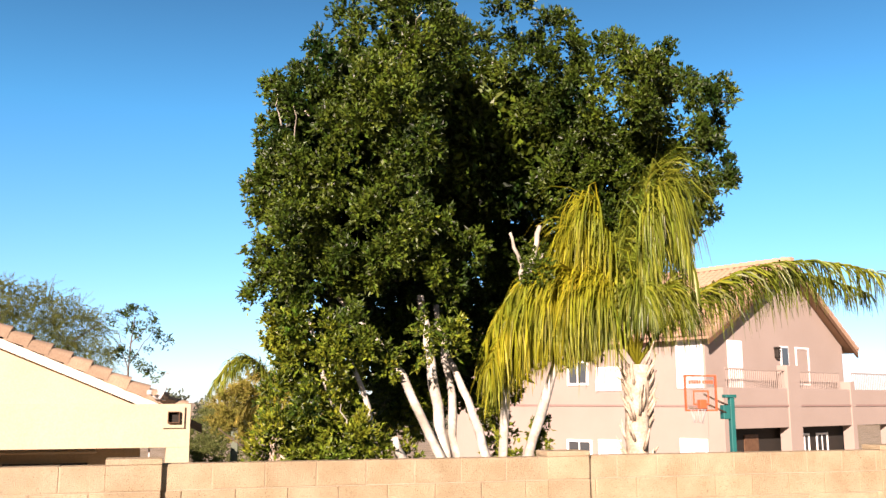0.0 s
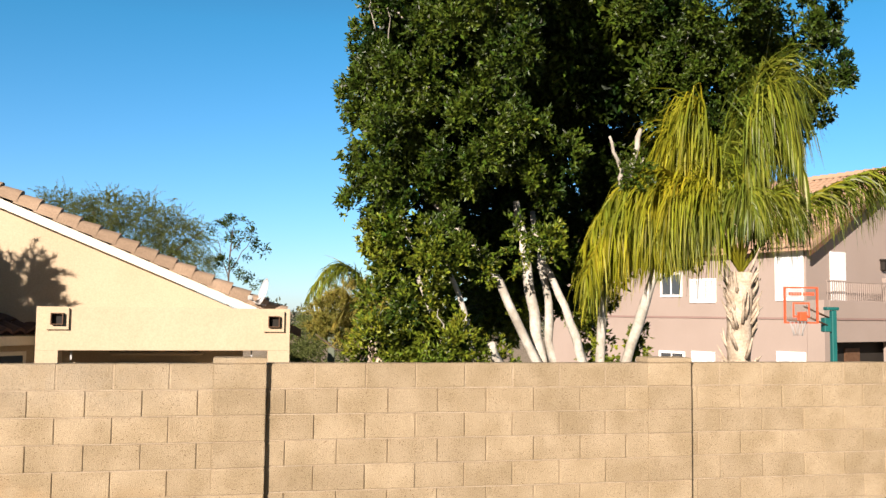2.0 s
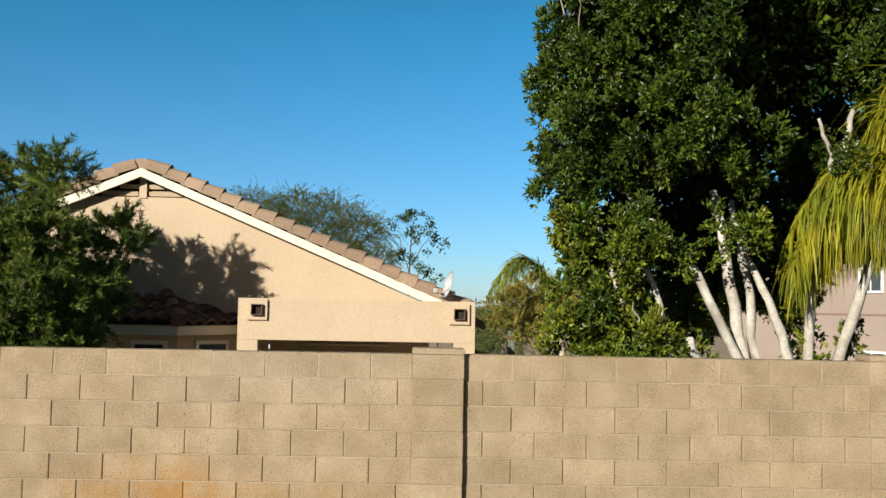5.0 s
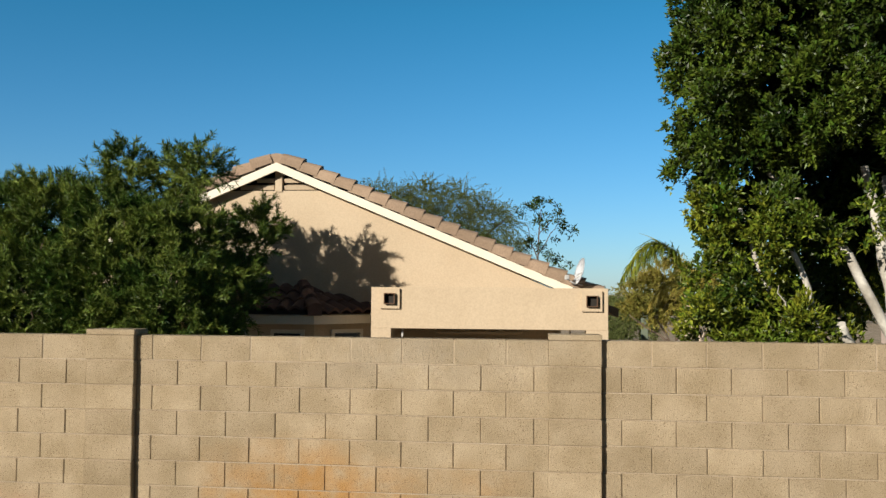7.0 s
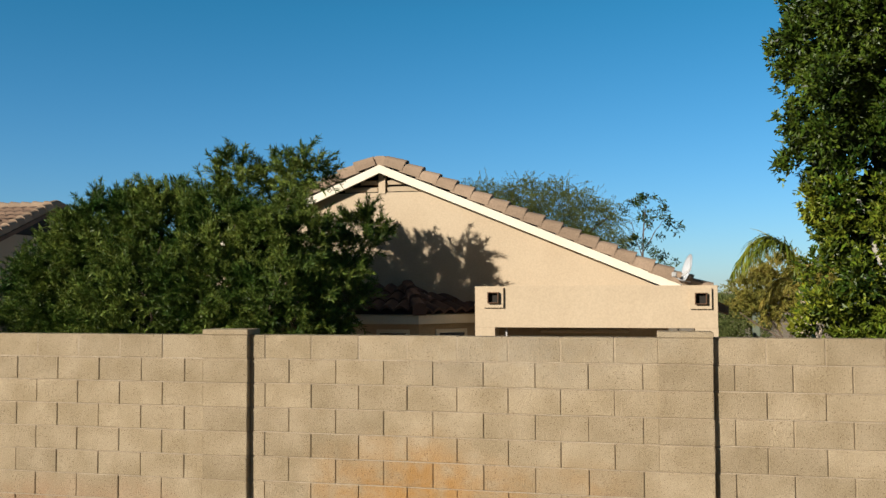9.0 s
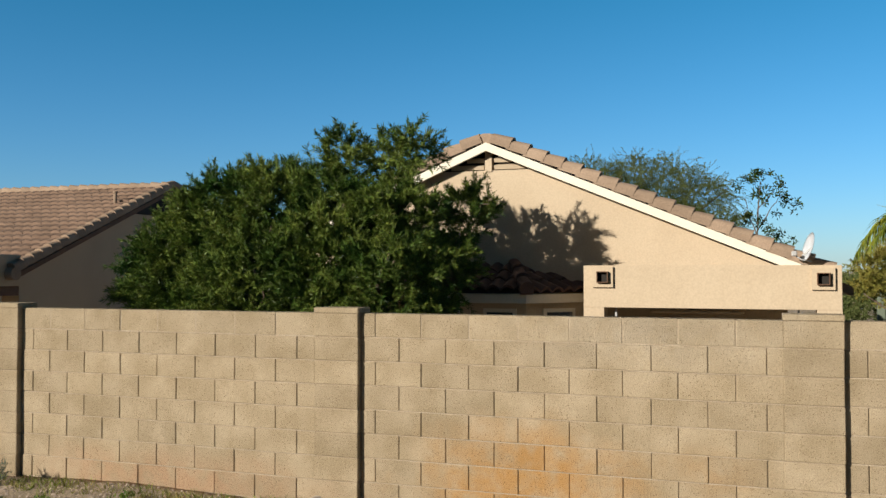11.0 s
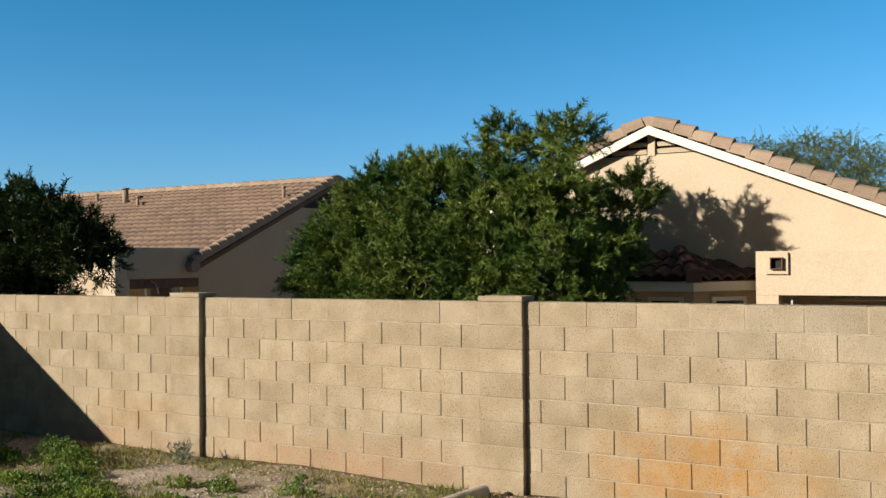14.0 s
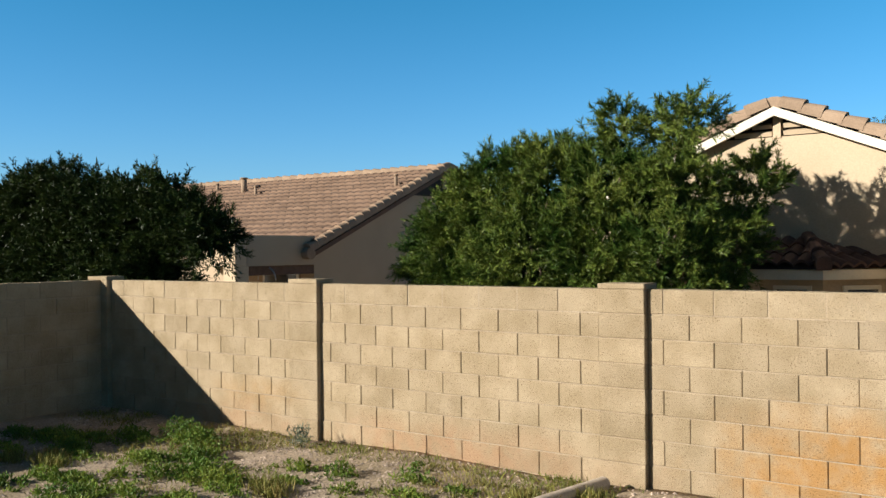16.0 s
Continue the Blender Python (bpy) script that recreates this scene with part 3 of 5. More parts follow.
    scupper(h, -1.79, 1.87, y0)
    scupper(h, 1.30, 1.85, y0)
    part("patio_door", box((-1.1, GY - 0.05, -0.8), (0.1, GY - 0.004, 1.15)), M_GLASS, h, "dark glass patio door")
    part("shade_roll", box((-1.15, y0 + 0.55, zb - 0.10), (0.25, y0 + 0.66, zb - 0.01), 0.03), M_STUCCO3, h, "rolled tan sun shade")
    for x in (-1.62, 0.98):
        part("hook", box((x - 0.012, y0 + 0.16, zb - 0.14), (x + 0.012, y0 + 0.185, zb - 0.002)), M_METAL, h)
    # low bay with a hipped roof of dark tiles, its end face set at an angle
    by = 11.55
    plan = [(-5.4, by), (-3.05, by), (-2.2, GY - 0.01), (-5.4, GY - 0.01)]

    def slab(pts, z0, z1):
        bm = bmesh.new()
        lo = [bm.verts.new((x, y, z0)) for x, y in pts]
        hi = [bm.verts.new((x, y, z1)) for x, y in pts]
        bm.faces.new(lo)
        bm.faces.new(hi)
        for k in range(len(pts)):
            n = (k + 1) % len(pts)
            bm.faces.new((lo[k], lo[n], hi[n], hi[k]))
        bmesh.ops.recalc_face_normals(bm, faces=bm.faces)
        return bm

    part("bay", slab(plan, -0.85, 1.50), M_STUCCO, h, "cream stucco bay")
    part("eave_board", slab([(-5.6, by - 0.28), (-2.98, by - 0.28), (-2.1, GY - 0.01), (-5.6, GY - 0.01)], 1.455, 1.60), M_FASCIA, h, "cream eave board")
    for a, b in ((-3.75, -3.2), (-4.7, -4.15)):
        w = part("window", box((a, by - 0.03, 0.5), (b, by - 0.004, 1.36)), M_FASCIA, h, "cream framed window")
        part("pane", box((a + 0.06, by - 0.04, 0.56), (b - 0.06, by - 0.031, 1.30)), M_GLASS, w)
    turn = Matrix.Translation((-2.62, by + 0.42, 0)) @ pose(0, 0, 0, 0, 0, 44.6)
    bm = box((-0.30, -0.045, 0.5), (0.30, -0.01, 1.36))
    bm.transform(turn)
    w = part("window", bm, M_FASCIA, h, "cream framed window")
    bm = box((-0.24, -0.055, 0.56), (0.24, -0.046, 1.30))
    bm.transform(turn)
    part("pane", bm, M_GLASS, w)
    apex, corner, foot, far = Vector((-3.45, GY - 0.02, 2.03)), Vector((-2.95, by - 0.33, 1.61)), Vector((-2.06, GY - 0.02, 1.63)), Vector((-5.7, GY - 0.02, 2.03))
    deck = bmesh.new()
    v = [deck.verts.new(p) for p in (apex, corner, foot, far, (-5.7, by - 0.33, 1.61))]
    deck.faces.new((v[4], v[1], v[0], v[3]))
    deck.faces.new((v[1], v[2], v[0]))
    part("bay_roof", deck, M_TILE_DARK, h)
    tv, tf = barrel_tile(0.225, 0.40, 0.03, 0.07)
    me = bpy.data.meshes.new("clay_tile")
    me.from_pydata([tuple(p) for p in tv], [], [tuple(int(i) for i in q) for q in tf])
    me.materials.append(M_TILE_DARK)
    down = Vector((0, corner.y - apex.y, corner.z - apex.z)).normalized()
    m = slope_matrix((-5.7, GY - 0.03, 2.04), down, (1, 0, 0))
    for r in range(3):
        for c in range(12):
            x = 0.12 + c * 0.23
            if -5.7 + x < apex.x + (corner.x - apex.x) * (r + 0.9) / 3 - 0.02:
                ob = hold(new("clay_tile", me), h)
                ob.matrix_basis = m @ Matrix.Translation((x, -r * 0.38, 0.01))
    along = (foot - corner).normalized()
    mid = (corner + foot) / 2
    down = (mid - apex)
    down = (down - along * down.dot(along)).normalized()
    m = slope_matrix(apex, down, along)
    reach = (mid - apex).dot(down)
    n = 3
    for r in range(n):
        f = (r + 0.9) / n
        x0, x1 = (corner - apex).dot(along) * f, (foot - apex).dot(along) * f
        k = max(1, int((x1 - x0) / 0.23))
        for c in range(k):
            ob = hold(new("clay_tile", me), h)
            ob.matrix_basis = m @ Matrix.Translation((x0 + (c + 0.5) * (x1 - x0) / k, -reach * r / n, 0.01))
    trim_tiles(h, apex + Vector((0, -0.02, 0.03)), corner + Vector((0.0, -0.02, 0.03)), 0.2, 0.36, M_TILE_DARK, "hip_tile", 0, 0.02)


cream_house()


def dish():
    d = thing("satellite_dish", (1.25, 12.2, 2.1), "pale grey satellite dish on a short bracket at the roof edge", "satellite dish")
    bm = bmesh.new()
    rings, n = 6, 24
    rows = [[bm.verts.new((0, 0, 0))]]
    for i in range(1, rings + 1):
        r = i / rings
        rows.append([bm.verts.new((0.20 * r * math.cos(a), 0.225 * r * math.sin(a), 0.05 * r * r)) for a in (2 * math.pi * k / n for k in range(n))])
    for k in range(n):
        bm.faces.new((rows[0][0], rows[1][k], rows[1][(k + 1) % n]))
        for i in range(1, rings):
            bm.faces.new((rows[i][k], rows[i + 1][k], rows[i + 1][(k + 1) % n], rows[i][(k + 1) % n]))
    for f in bm.faces:
        f.smooth = True
    bmesh.ops.solidify(bm, geom=bm.faces[:], thickness=0.012)
    m = Matrix.Translation((1.19, 12.1, 2.31)) @ Vector((-0.93, -0.28, 0.28)).to_track_quat("Z", "Y").to_matrix().to_4x4()
    bm.transform(m)
    part("reflector", bm, M_DISH, d)
    part("mast", tube([(1.05, 12.25, 2.0), (1.08, 12.2, 2.2), (1.2, 12.12, 2.3)], [0.02] * 3), M_METAL, d, "grey steel mast")
    part("arm", tube([(1.2, 12.1, 2.10), (1.05, 12.05, 2.13), (0.95, 12.02, 2.2)], [0.012] * 3, 6), M_METAL, d)
    part("feed_horn", box((0.91, 11.98, 2.18), (0.99, 12.06, 2.26), 0.015), M_METAL, d)


dish()


# ---- the tan house to the west ----
def tan_house():
    h = thing("tan_house", (-25, 19.7, -0.8), "single-storey stucco house with brown tiled roof, gable shade put into its tan", "house")
    EXX, RY, RZ, EY, EZ = -15.45, 19.7, 4.38, 13.8, 1.92
    X0 = -42.0
    s = (RZ - EZ) / (RY - EY)
    BY = 2 * RY - EY
    out = [(EY + 0.35, -0.9), (BY - 0.35, -0.9), (BY - 0.35, EZ), (RY, RZ - 0.14), (EY + 0.35, EZ)]
    part("wall", prism(out, "x", X0, EXX - 0.25), M_STUCCO3, h, "stucco wall with its shade put into a tan colour")
    for side, e in ((-1, EY), (1, BY)):
        deck = [(RY, RZ), (e, EZ), (e, EZ - 0.1), (RY, RZ - 0.1)]
        part("roof_deck", prism(deck, "x", X0, EXX), M_TILE, h, "brown tiled roof slope")
        fas = [(RY, RZ - 0.005), (e, EZ - 0.005), (e, EZ - 0.12), (RY, RZ - 0.12)]
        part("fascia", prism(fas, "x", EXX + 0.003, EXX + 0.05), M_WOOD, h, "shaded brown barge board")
        trim_tiles(h, (EXX - 0.06, RY, RZ + 0.05), (EXX - 0.06, e - side * -0.05, EZ + 0.04), 0.24, 0.30, M_TILE, "rake_tile", side, 0.05)
    down = Vector((0, -(RY - EY), -(RZ - EZ))).normalized()
    m = slope_matrix((EXX - 0.22 - 84 * 0.30, RY, RZ + 0.02), down, (1, 0, 0))
    tile_field(h, m, 84 * 0.30 + 0.01, 18, 0.30, 0.352, M_TILE_ROOF, M_TILE_ROOF, lambda c, r: c >= 68, 0.036, 0.07)
    trim_tiles(h, (EXX, RY, RZ + 0.0), (X0, RY, RZ + 0.0), 0.26, 0.36, M_TILE, "ridge_tile", 0)
    # gable vent
    part("vent", prism([(RY - 1.5, RZ - 0.85), (RY + 1.5, RZ - 0.85), (RY, RZ - 0.22)], "x", EXX - 0.249, EXX - 0.22), M_DARK, h, "dark attic vent")
    part("vent_post", box((EXX - 0.24, RY - 0.07, RZ - 0.6), (EXX - 0.18, RY + 0.07, RZ - 0.25)), M_STUCCO3, h)
    # eave end rolled tile and pipes
    for x, y, z0, r in ((-23.2, 18.6, 0.5, 0.10), (-24.9, 18.9, 0.28, 0.05), (-22.2, 18.2, 0.32, 0.05), (-16.3, 18.2, 0.36, 0.05), (-23.2, 16.6, 0.25, 0.12)):
        base = EZ + (y - EY) * s
        p = part("vent_pipe", tube([(x, y, base - 0.1), (x, y, base + z0)], [r, r], 12), M_TILE, h, "painted roof vent pipe")
        part("pipe_cap", tube([(x, y, base + z0 + 0.001), (x, y, base + z0 + 0.05)], [r * 1.35, r * 1.35], 12), M_TILE, p)
    # patio cover with parapet beam
    x1, x0, y0, zt, zb = -15.6, -19.6, 11.5, 2.34, 1.62
    part("patio_beam", box((x0, y0, zb), (x1, y0 + 0.35, zt), 0.015), M_STUCCO, h, "cream stucco parapet of the patio cover")
    # sides of the cream parapet, their shade put in as a darker stucco
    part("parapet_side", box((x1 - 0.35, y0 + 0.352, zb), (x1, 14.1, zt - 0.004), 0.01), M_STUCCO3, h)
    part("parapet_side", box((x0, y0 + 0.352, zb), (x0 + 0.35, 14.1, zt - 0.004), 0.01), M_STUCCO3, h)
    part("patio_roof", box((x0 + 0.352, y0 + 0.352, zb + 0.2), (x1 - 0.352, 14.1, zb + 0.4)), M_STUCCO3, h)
    for a, b in ((x1 - 0.4, x1), (x0, x0 + 0.4)):
        part("pier", box((a, y0 + 0.002, -0.9), (b, y0 + 0.4, zb - 0.002)), M_STUCCO, h)
    scupper(h, x1 - 0.3, 2.0, y0, 0.34)
    w = part("window", box((-17.5, 14.10, 0.4), (-16.2, 14.145, 1.45)), M_TRIM, h, "white framed patio window")
    part("pane", box((-17.42, 14.09, 0.48), (-16.28, 14.099, 1.37)), M_GLASS, w)
    part("patio_joist", box((x1 - 0.3, y0 + 0.42, zb - 0.22), (x1 - 0.06, 14.1, zb - 0.004)), M_WOOD, h, "brown wooden patio joist")
    arch = [(-15.75 - 0.3 * math.cos(a), 12.6, 1.28 + 0.3 * math.sin(a)) for a in (math.pi * k / 10 for k in range(11))]
    part("patio_arch", tube(arch, [0.015] * 11, 6), M_METAL, h, "thin bent metal hoop")
    # gutter end
    part("rolled_eave_tile", tube([(EXX - 0.4, EY - 0.06, EZ - 0.02), (EXX + 0.06, EY - 0.06, EZ - 0.02)], [0.15, 0.15], 14), M_TILE, h)


tan_house()


# ---- the two-storey house beyond ----
def two_storey_house():
    """Its long side faces the local -x, its gable with the balcony the local -y; the corner between them is the origin."""
    h = thing("two_storey_house", (22.45, 28.0, 0.0), "two-storey pink stucco house with balcony and sandy tiled roof", "house")
    h.rotation_euler = (0, 0, radians(20.8))
    AX, AZ, LEFT, RIGHT = 6.05, 8.2, 0.55, 0.69
    z = lambda x: AZ - (LEFT if x < AX else RIGHT) * abs(x - AX)
    L = 16.0
    out = [(0.0, -1.3), (11.0, -1.3), (11.0, z(11.0) - 0.1), (AX, AZ - 0.1), (0.0, z(0.0) - 0.1)]
    part("wall", prism(out, "y", 0.5, L), M_PEACH, h, "peach pink stucco wall")
    for e in (-0.45, 11.5):
        part("roof", prism([(AX, AZ + 0.04), (e, z(e) + 0.04), (e, z(e) - 0.08), (AX, AZ - 0.08)], "y", -0.05, L + 0.4), M_TILE_FAR, h, "sandy tiled roof slope")
        part("fascia", prism([(AX, AZ - 0.08), (e, z(e) - 0.08), (e, z(e) - 0.3), (AX, AZ - 0.3)], "y", -0.04, 0.04), M_WOOD, h, "brown barge board")
        trim_tiles(h, (AX, 0.08, AZ + 0.08), (e, 0.08, z(e) + 0.08), 0.3, 0.42, M_TILE_FAR, "rake_tile", 1)
    m = slope_matrix((AX - 0.03, 0.2, AZ + 0.05), (-1, 0, -LEFT), (0, -1, 0)) @ Matrix.Translation((-15.8, 0, 0))
    tile_field(h, m, 15.85, 20, 0.33, 0.37, M_TILE_FAR, M_TILE_FAR, lambda c, r: c >= 33 and r < 19, arch=0.07, thick=0.04)
    trim_tiles(h, (AX, -0.05, AZ + 0.12), (AX, L, AZ + 0.12), 0.32, 0.42, M_TILE_FAR, "ridge_tile", 0)

    def side_window(y0, y1, z0, z1, blind):
        f = 0.1
        bm = bmesh.new()
        add_box(bm, (-0.06, y0, z0), (0.02, y0 + f, z1))
        add_box(bm, (-0.06, y1 - f, z0), (0.02, y1, z1))
        add_box(bm, (-0.06, y0 + f, z0), (0.02, y1 - f, z0 + f))
        add_box(bm, (-0.06, y0 + f, z1 - f), (0.02, y1 - f, z1))
        w = part("window", bm, M_TRIM, h, "white-framed window")
        if blind:
            b = bmesh.new()
            n = max(5, int((z1 - z0) / 0.08))
            for k in range(n):
                zz = z0 + f + (z1 - z0 - 2 * f) * k / n
                add_box(b, (-0.03, y0 + f, zz), (-0.012, y1 - f, zz + (z1 - z0 - 2 * f) / n * 0.88))
            tagged(part("blind", b, M_BLIND, w, "closed white blind"), kind="stuff")
        else:
            part("pane", box((-0.02, y0 + f, z0 + f), (-0.01, y1 - f, z1 - f)), M_GLASS, w)
        part("mullion", box((-0.05, (y0 + y1) / 2 - 0.03, z0 + f), (-0.031, (y0 + y1) / 2 + 0.03, z1 - f)), M_TRIM, w)

    side_window(6.73, 7.99, 2.82, 3.92, False)
    side_window(4.85, 6.26, 2.55, 3.6, True)
    side_window(0.6, 1.87, 2.62, 4.6, True)
    side_window(6.6, 8.1, -0.9, 0.40, False)
    side_window(4.95, 6.2, -0.9, 0.45, True)
    side_window(0.55, 1.85, -0.9, 0.62, True)
    part("band", box((-0.04, 0.52, 1.88), (-0.003, L, 1.96)), M_MAUVE, h)
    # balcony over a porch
    # flat panel on the wall, the porch's shade painted near-black
    part("porch_recess", box((0.5, 0.44, -1.25), (10.8, 0.497, 1.0)), M_DARK, h, "near-black panel standing for the porch's shade")
    part("corner_wall", box((-0.005, -0.25, -1.25), (0.35, 0.49, 2.64), 0.01), M_PEACH, h)
    for x0, x1 in ((0.353, 4.68), (5.66, 10.0), (10.4, 14.0)):
        part("balcony_parapet", box((x0, -0.25, 1.02), (x1, -0.05, 2.64), 0.01), M_PEACH, h, "pink stucco balcony parapet")
    part("balcony_floor", box((0.353, -0.048, 1.6), (14.0, 0.49, 1.8)), M_MAUVE, h)
    part("band", box((0.0, -0.29, 1.88), (14.0, -0.253, 1.96)), M_MAUVE, h)
    for x0, x1, zt in ((4.683, 5.657, 3.62), (10.003, 10.397, 3.0), (13.6, 14.0, 1.015)):
        part("pier", box((x0, -0.30, -1.25), (x1, 0.2, zt), 0.01), M_PEACH, h)
    for x0, x1, n in ((0.35, 4.68, 30), (5.66, 9.35, 24), (10.4, 13.9, 20)):
        r = part("rail", box((x0, -0.18, 3.36), (x1, -0.12, 3.42)), M_PEACH, h, "thin tan metal balcony rail")
        for k in range(n):
            x = x0 + (x1 - x0) * (k + 0.5) / n
            part("baluster", box((x - 0.015, -0.165, 2.642), (x + 0.015, -0.135, 3.359)), M_PEACH, r)
    part("door", box((1.55, 0.44, 1.82), (2.55, 0.497, 4.6)), M_TRIM, h, "white balcony door")
    window(h, 6.8, 7.93, 2.8, 4.5, 0.497, True, 0.08, False)
    w = part("window", box((5.55, 0.45, 3.6), (6.17, 0.497, 4.5)), M_TRIM, h, "small white framed window")
    part("pane", box((5.62, 0.43, 3.67), (6.1, 0.449, 4.43)), M_GLASS, w)
    lamp = part("lantern", box((5.05, 0.3, 3.95), (5.3, 0.49, 4.35), 0.04), M_DARK, h, "dark wall lantern")
    part("lantern_cap", box((5.0, 0.28, 4.352), (5.35, 0.49, 4.44), 0.03), M_DARK, lamp)
    part("porch_door", box((2.3, 0.38, -1.2), (3.3, 0.437, 0.75)), M_WOOD, h)
    window(h, 6.6, 7.4, -0.6, 0.7, 0.43, False, 0.08, True)
    window(h, 8.0, 9.0, -0.6, 0.7, 0.43, False, 0.08, True)


two_storey_house()


def hoop():
    h = thing("basketball_hoop", (18.3, 21.4, -1.0), "basketball hoop with orange backboard frame on a teal steel pole", "basketball hoop")
    x0, x1, z0, z1, y = 16.40, 17.52, 1.80, 2.88, 21.0
    bm = bmesh.new()
    t = 0.045
    for lo, hi in (((x0, z0), (x0 + t, z1)), ((x1 - t, z0), (x1, z1)), ((x0 + t, z1 - t), (x1 - t, z1)), ((x0 + t, z0), (x1 - t, z0 + t))):
        add_box(bm, (lo[0], y - 0.03, lo[1]), (hi[0], y + 0.03, hi[1]))
    b = part("backboard_frame", bm, M_ORANGE, h, "orange-red backboard border")
    bm = bmesh.new()
    a0, a1, b0, b1 = 16.68, 17.24, 1.98, 2.42
    for lo, hi in (((a0, b0), (a0 + t, b1)), ((a1 - t, b0), (a1, b1)), ((a0 + t, b1 - t), (a1 - t, b1)), ((a0 + t, b0), (a1 - t, b0 + t))):
        add_box(bm, (lo[0], y - 0.014, lo[1]), (hi[0], y - 0.007, hi[1]))
    part("target_square", bm, M_ORANGE, b)
    g = bpy.data.materials.new("clear_acrylic")
    g.use_nodes = True
    n, l = g.node_tree.nodes, g.node_tree.links
    clear, gloss, mx = n.new("ShaderNodeBsdfTransparent"), n.new("ShaderNodeBsdfGlossy"), n.new("ShaderNodeMixShader")
    clear.inputs[0].default_value, gloss.inputs["Roughness"].default_value, mx.inputs[0].default_value = (0.93, 0.93, 0.93, 1), 0.05, 0.07
    l.new(clear.outputs[0], mx.inputs[1])
    l.new(gloss.outputs[0], mx.inputs[2])
    l.new(mx.outputs[0], n["Material Output"].inputs["Surface"])
    part("board", box((x0 + t, y - 0.006, z0 + t), (x1 - t, y + 0.006, z1 - t)), g, b, "clear acrylic sheet")
    bm = bmesh.new()
    for k in range(5):
        add_box(bm, (16.55 + 0.09 * k, y - 0.014, 2.62), (16.615 + 0.09 * k, y - 0.007, 2.72))
        add_box(bm, (17.02 + 0.08 * k, y - 0.014, 2.62), (17.08 + 0.08 * k, y - 0.007, 2.72))
    part("marking", bm, M_ORANGE, b, "row of orange marks")
    part("bracket", box((16.80, y - 0.2, 1.86), (17.03, y - 0.032, 2.14), 0.01), M_ORANGE, h, "bright orange rim bracket")
    ring = [(16.62 + 0.23 * math.cos(a), y - 0.34 + 0.23 * math.sin(a), 1.88) for a in (2 * math.pi * k / 20 for k in range(21))]
    rim = part("rim", tube(ring, [0.014] * 21, 6, False), M_WOOD, h, "rusty steel rim")
    for k in range(12):
        a = 2 * math.pi * k / 12
        b2 = a + (0.5 if k % 2 else -0.5)
        p0 = (16.62 + 0.23 * math.cos(a), y - 0.34 + 0.23 * math.sin(a), 1.87)
        p1 = (16.62 + 0.13 * math.cos(b2), y - 0.34 + 0.13 * math.sin(b2), 1.45)
        part("net_cord", tube([p0, p1], [0.007, 0.007], 5), M_METAL, rim)
    for z in (1.95, 2.2):
        part("arm", tube([(17.1, y + 0.05, z + 0.1), (18.2, y + 0.35, z - 0.25)], [0.03, 0.03], 8), M_WOOD, h, "dark steel arm")
    part("pole", box((18.22, 21.3, -1.2), (18.38, 21.46, 2.2), 0.02), M_TEAL, h, "teal green steel pole")
    part("pole_head", box((17.95, 21.28, 1.55), (18.198, 21.5, 1.98), 0.02), M_TEAL, h)
    part("pole_head", box((18.05, 21.28, 2.202), (18.45, 21.52, 2.3), 0.02), M_TEAL, h)


hoop()


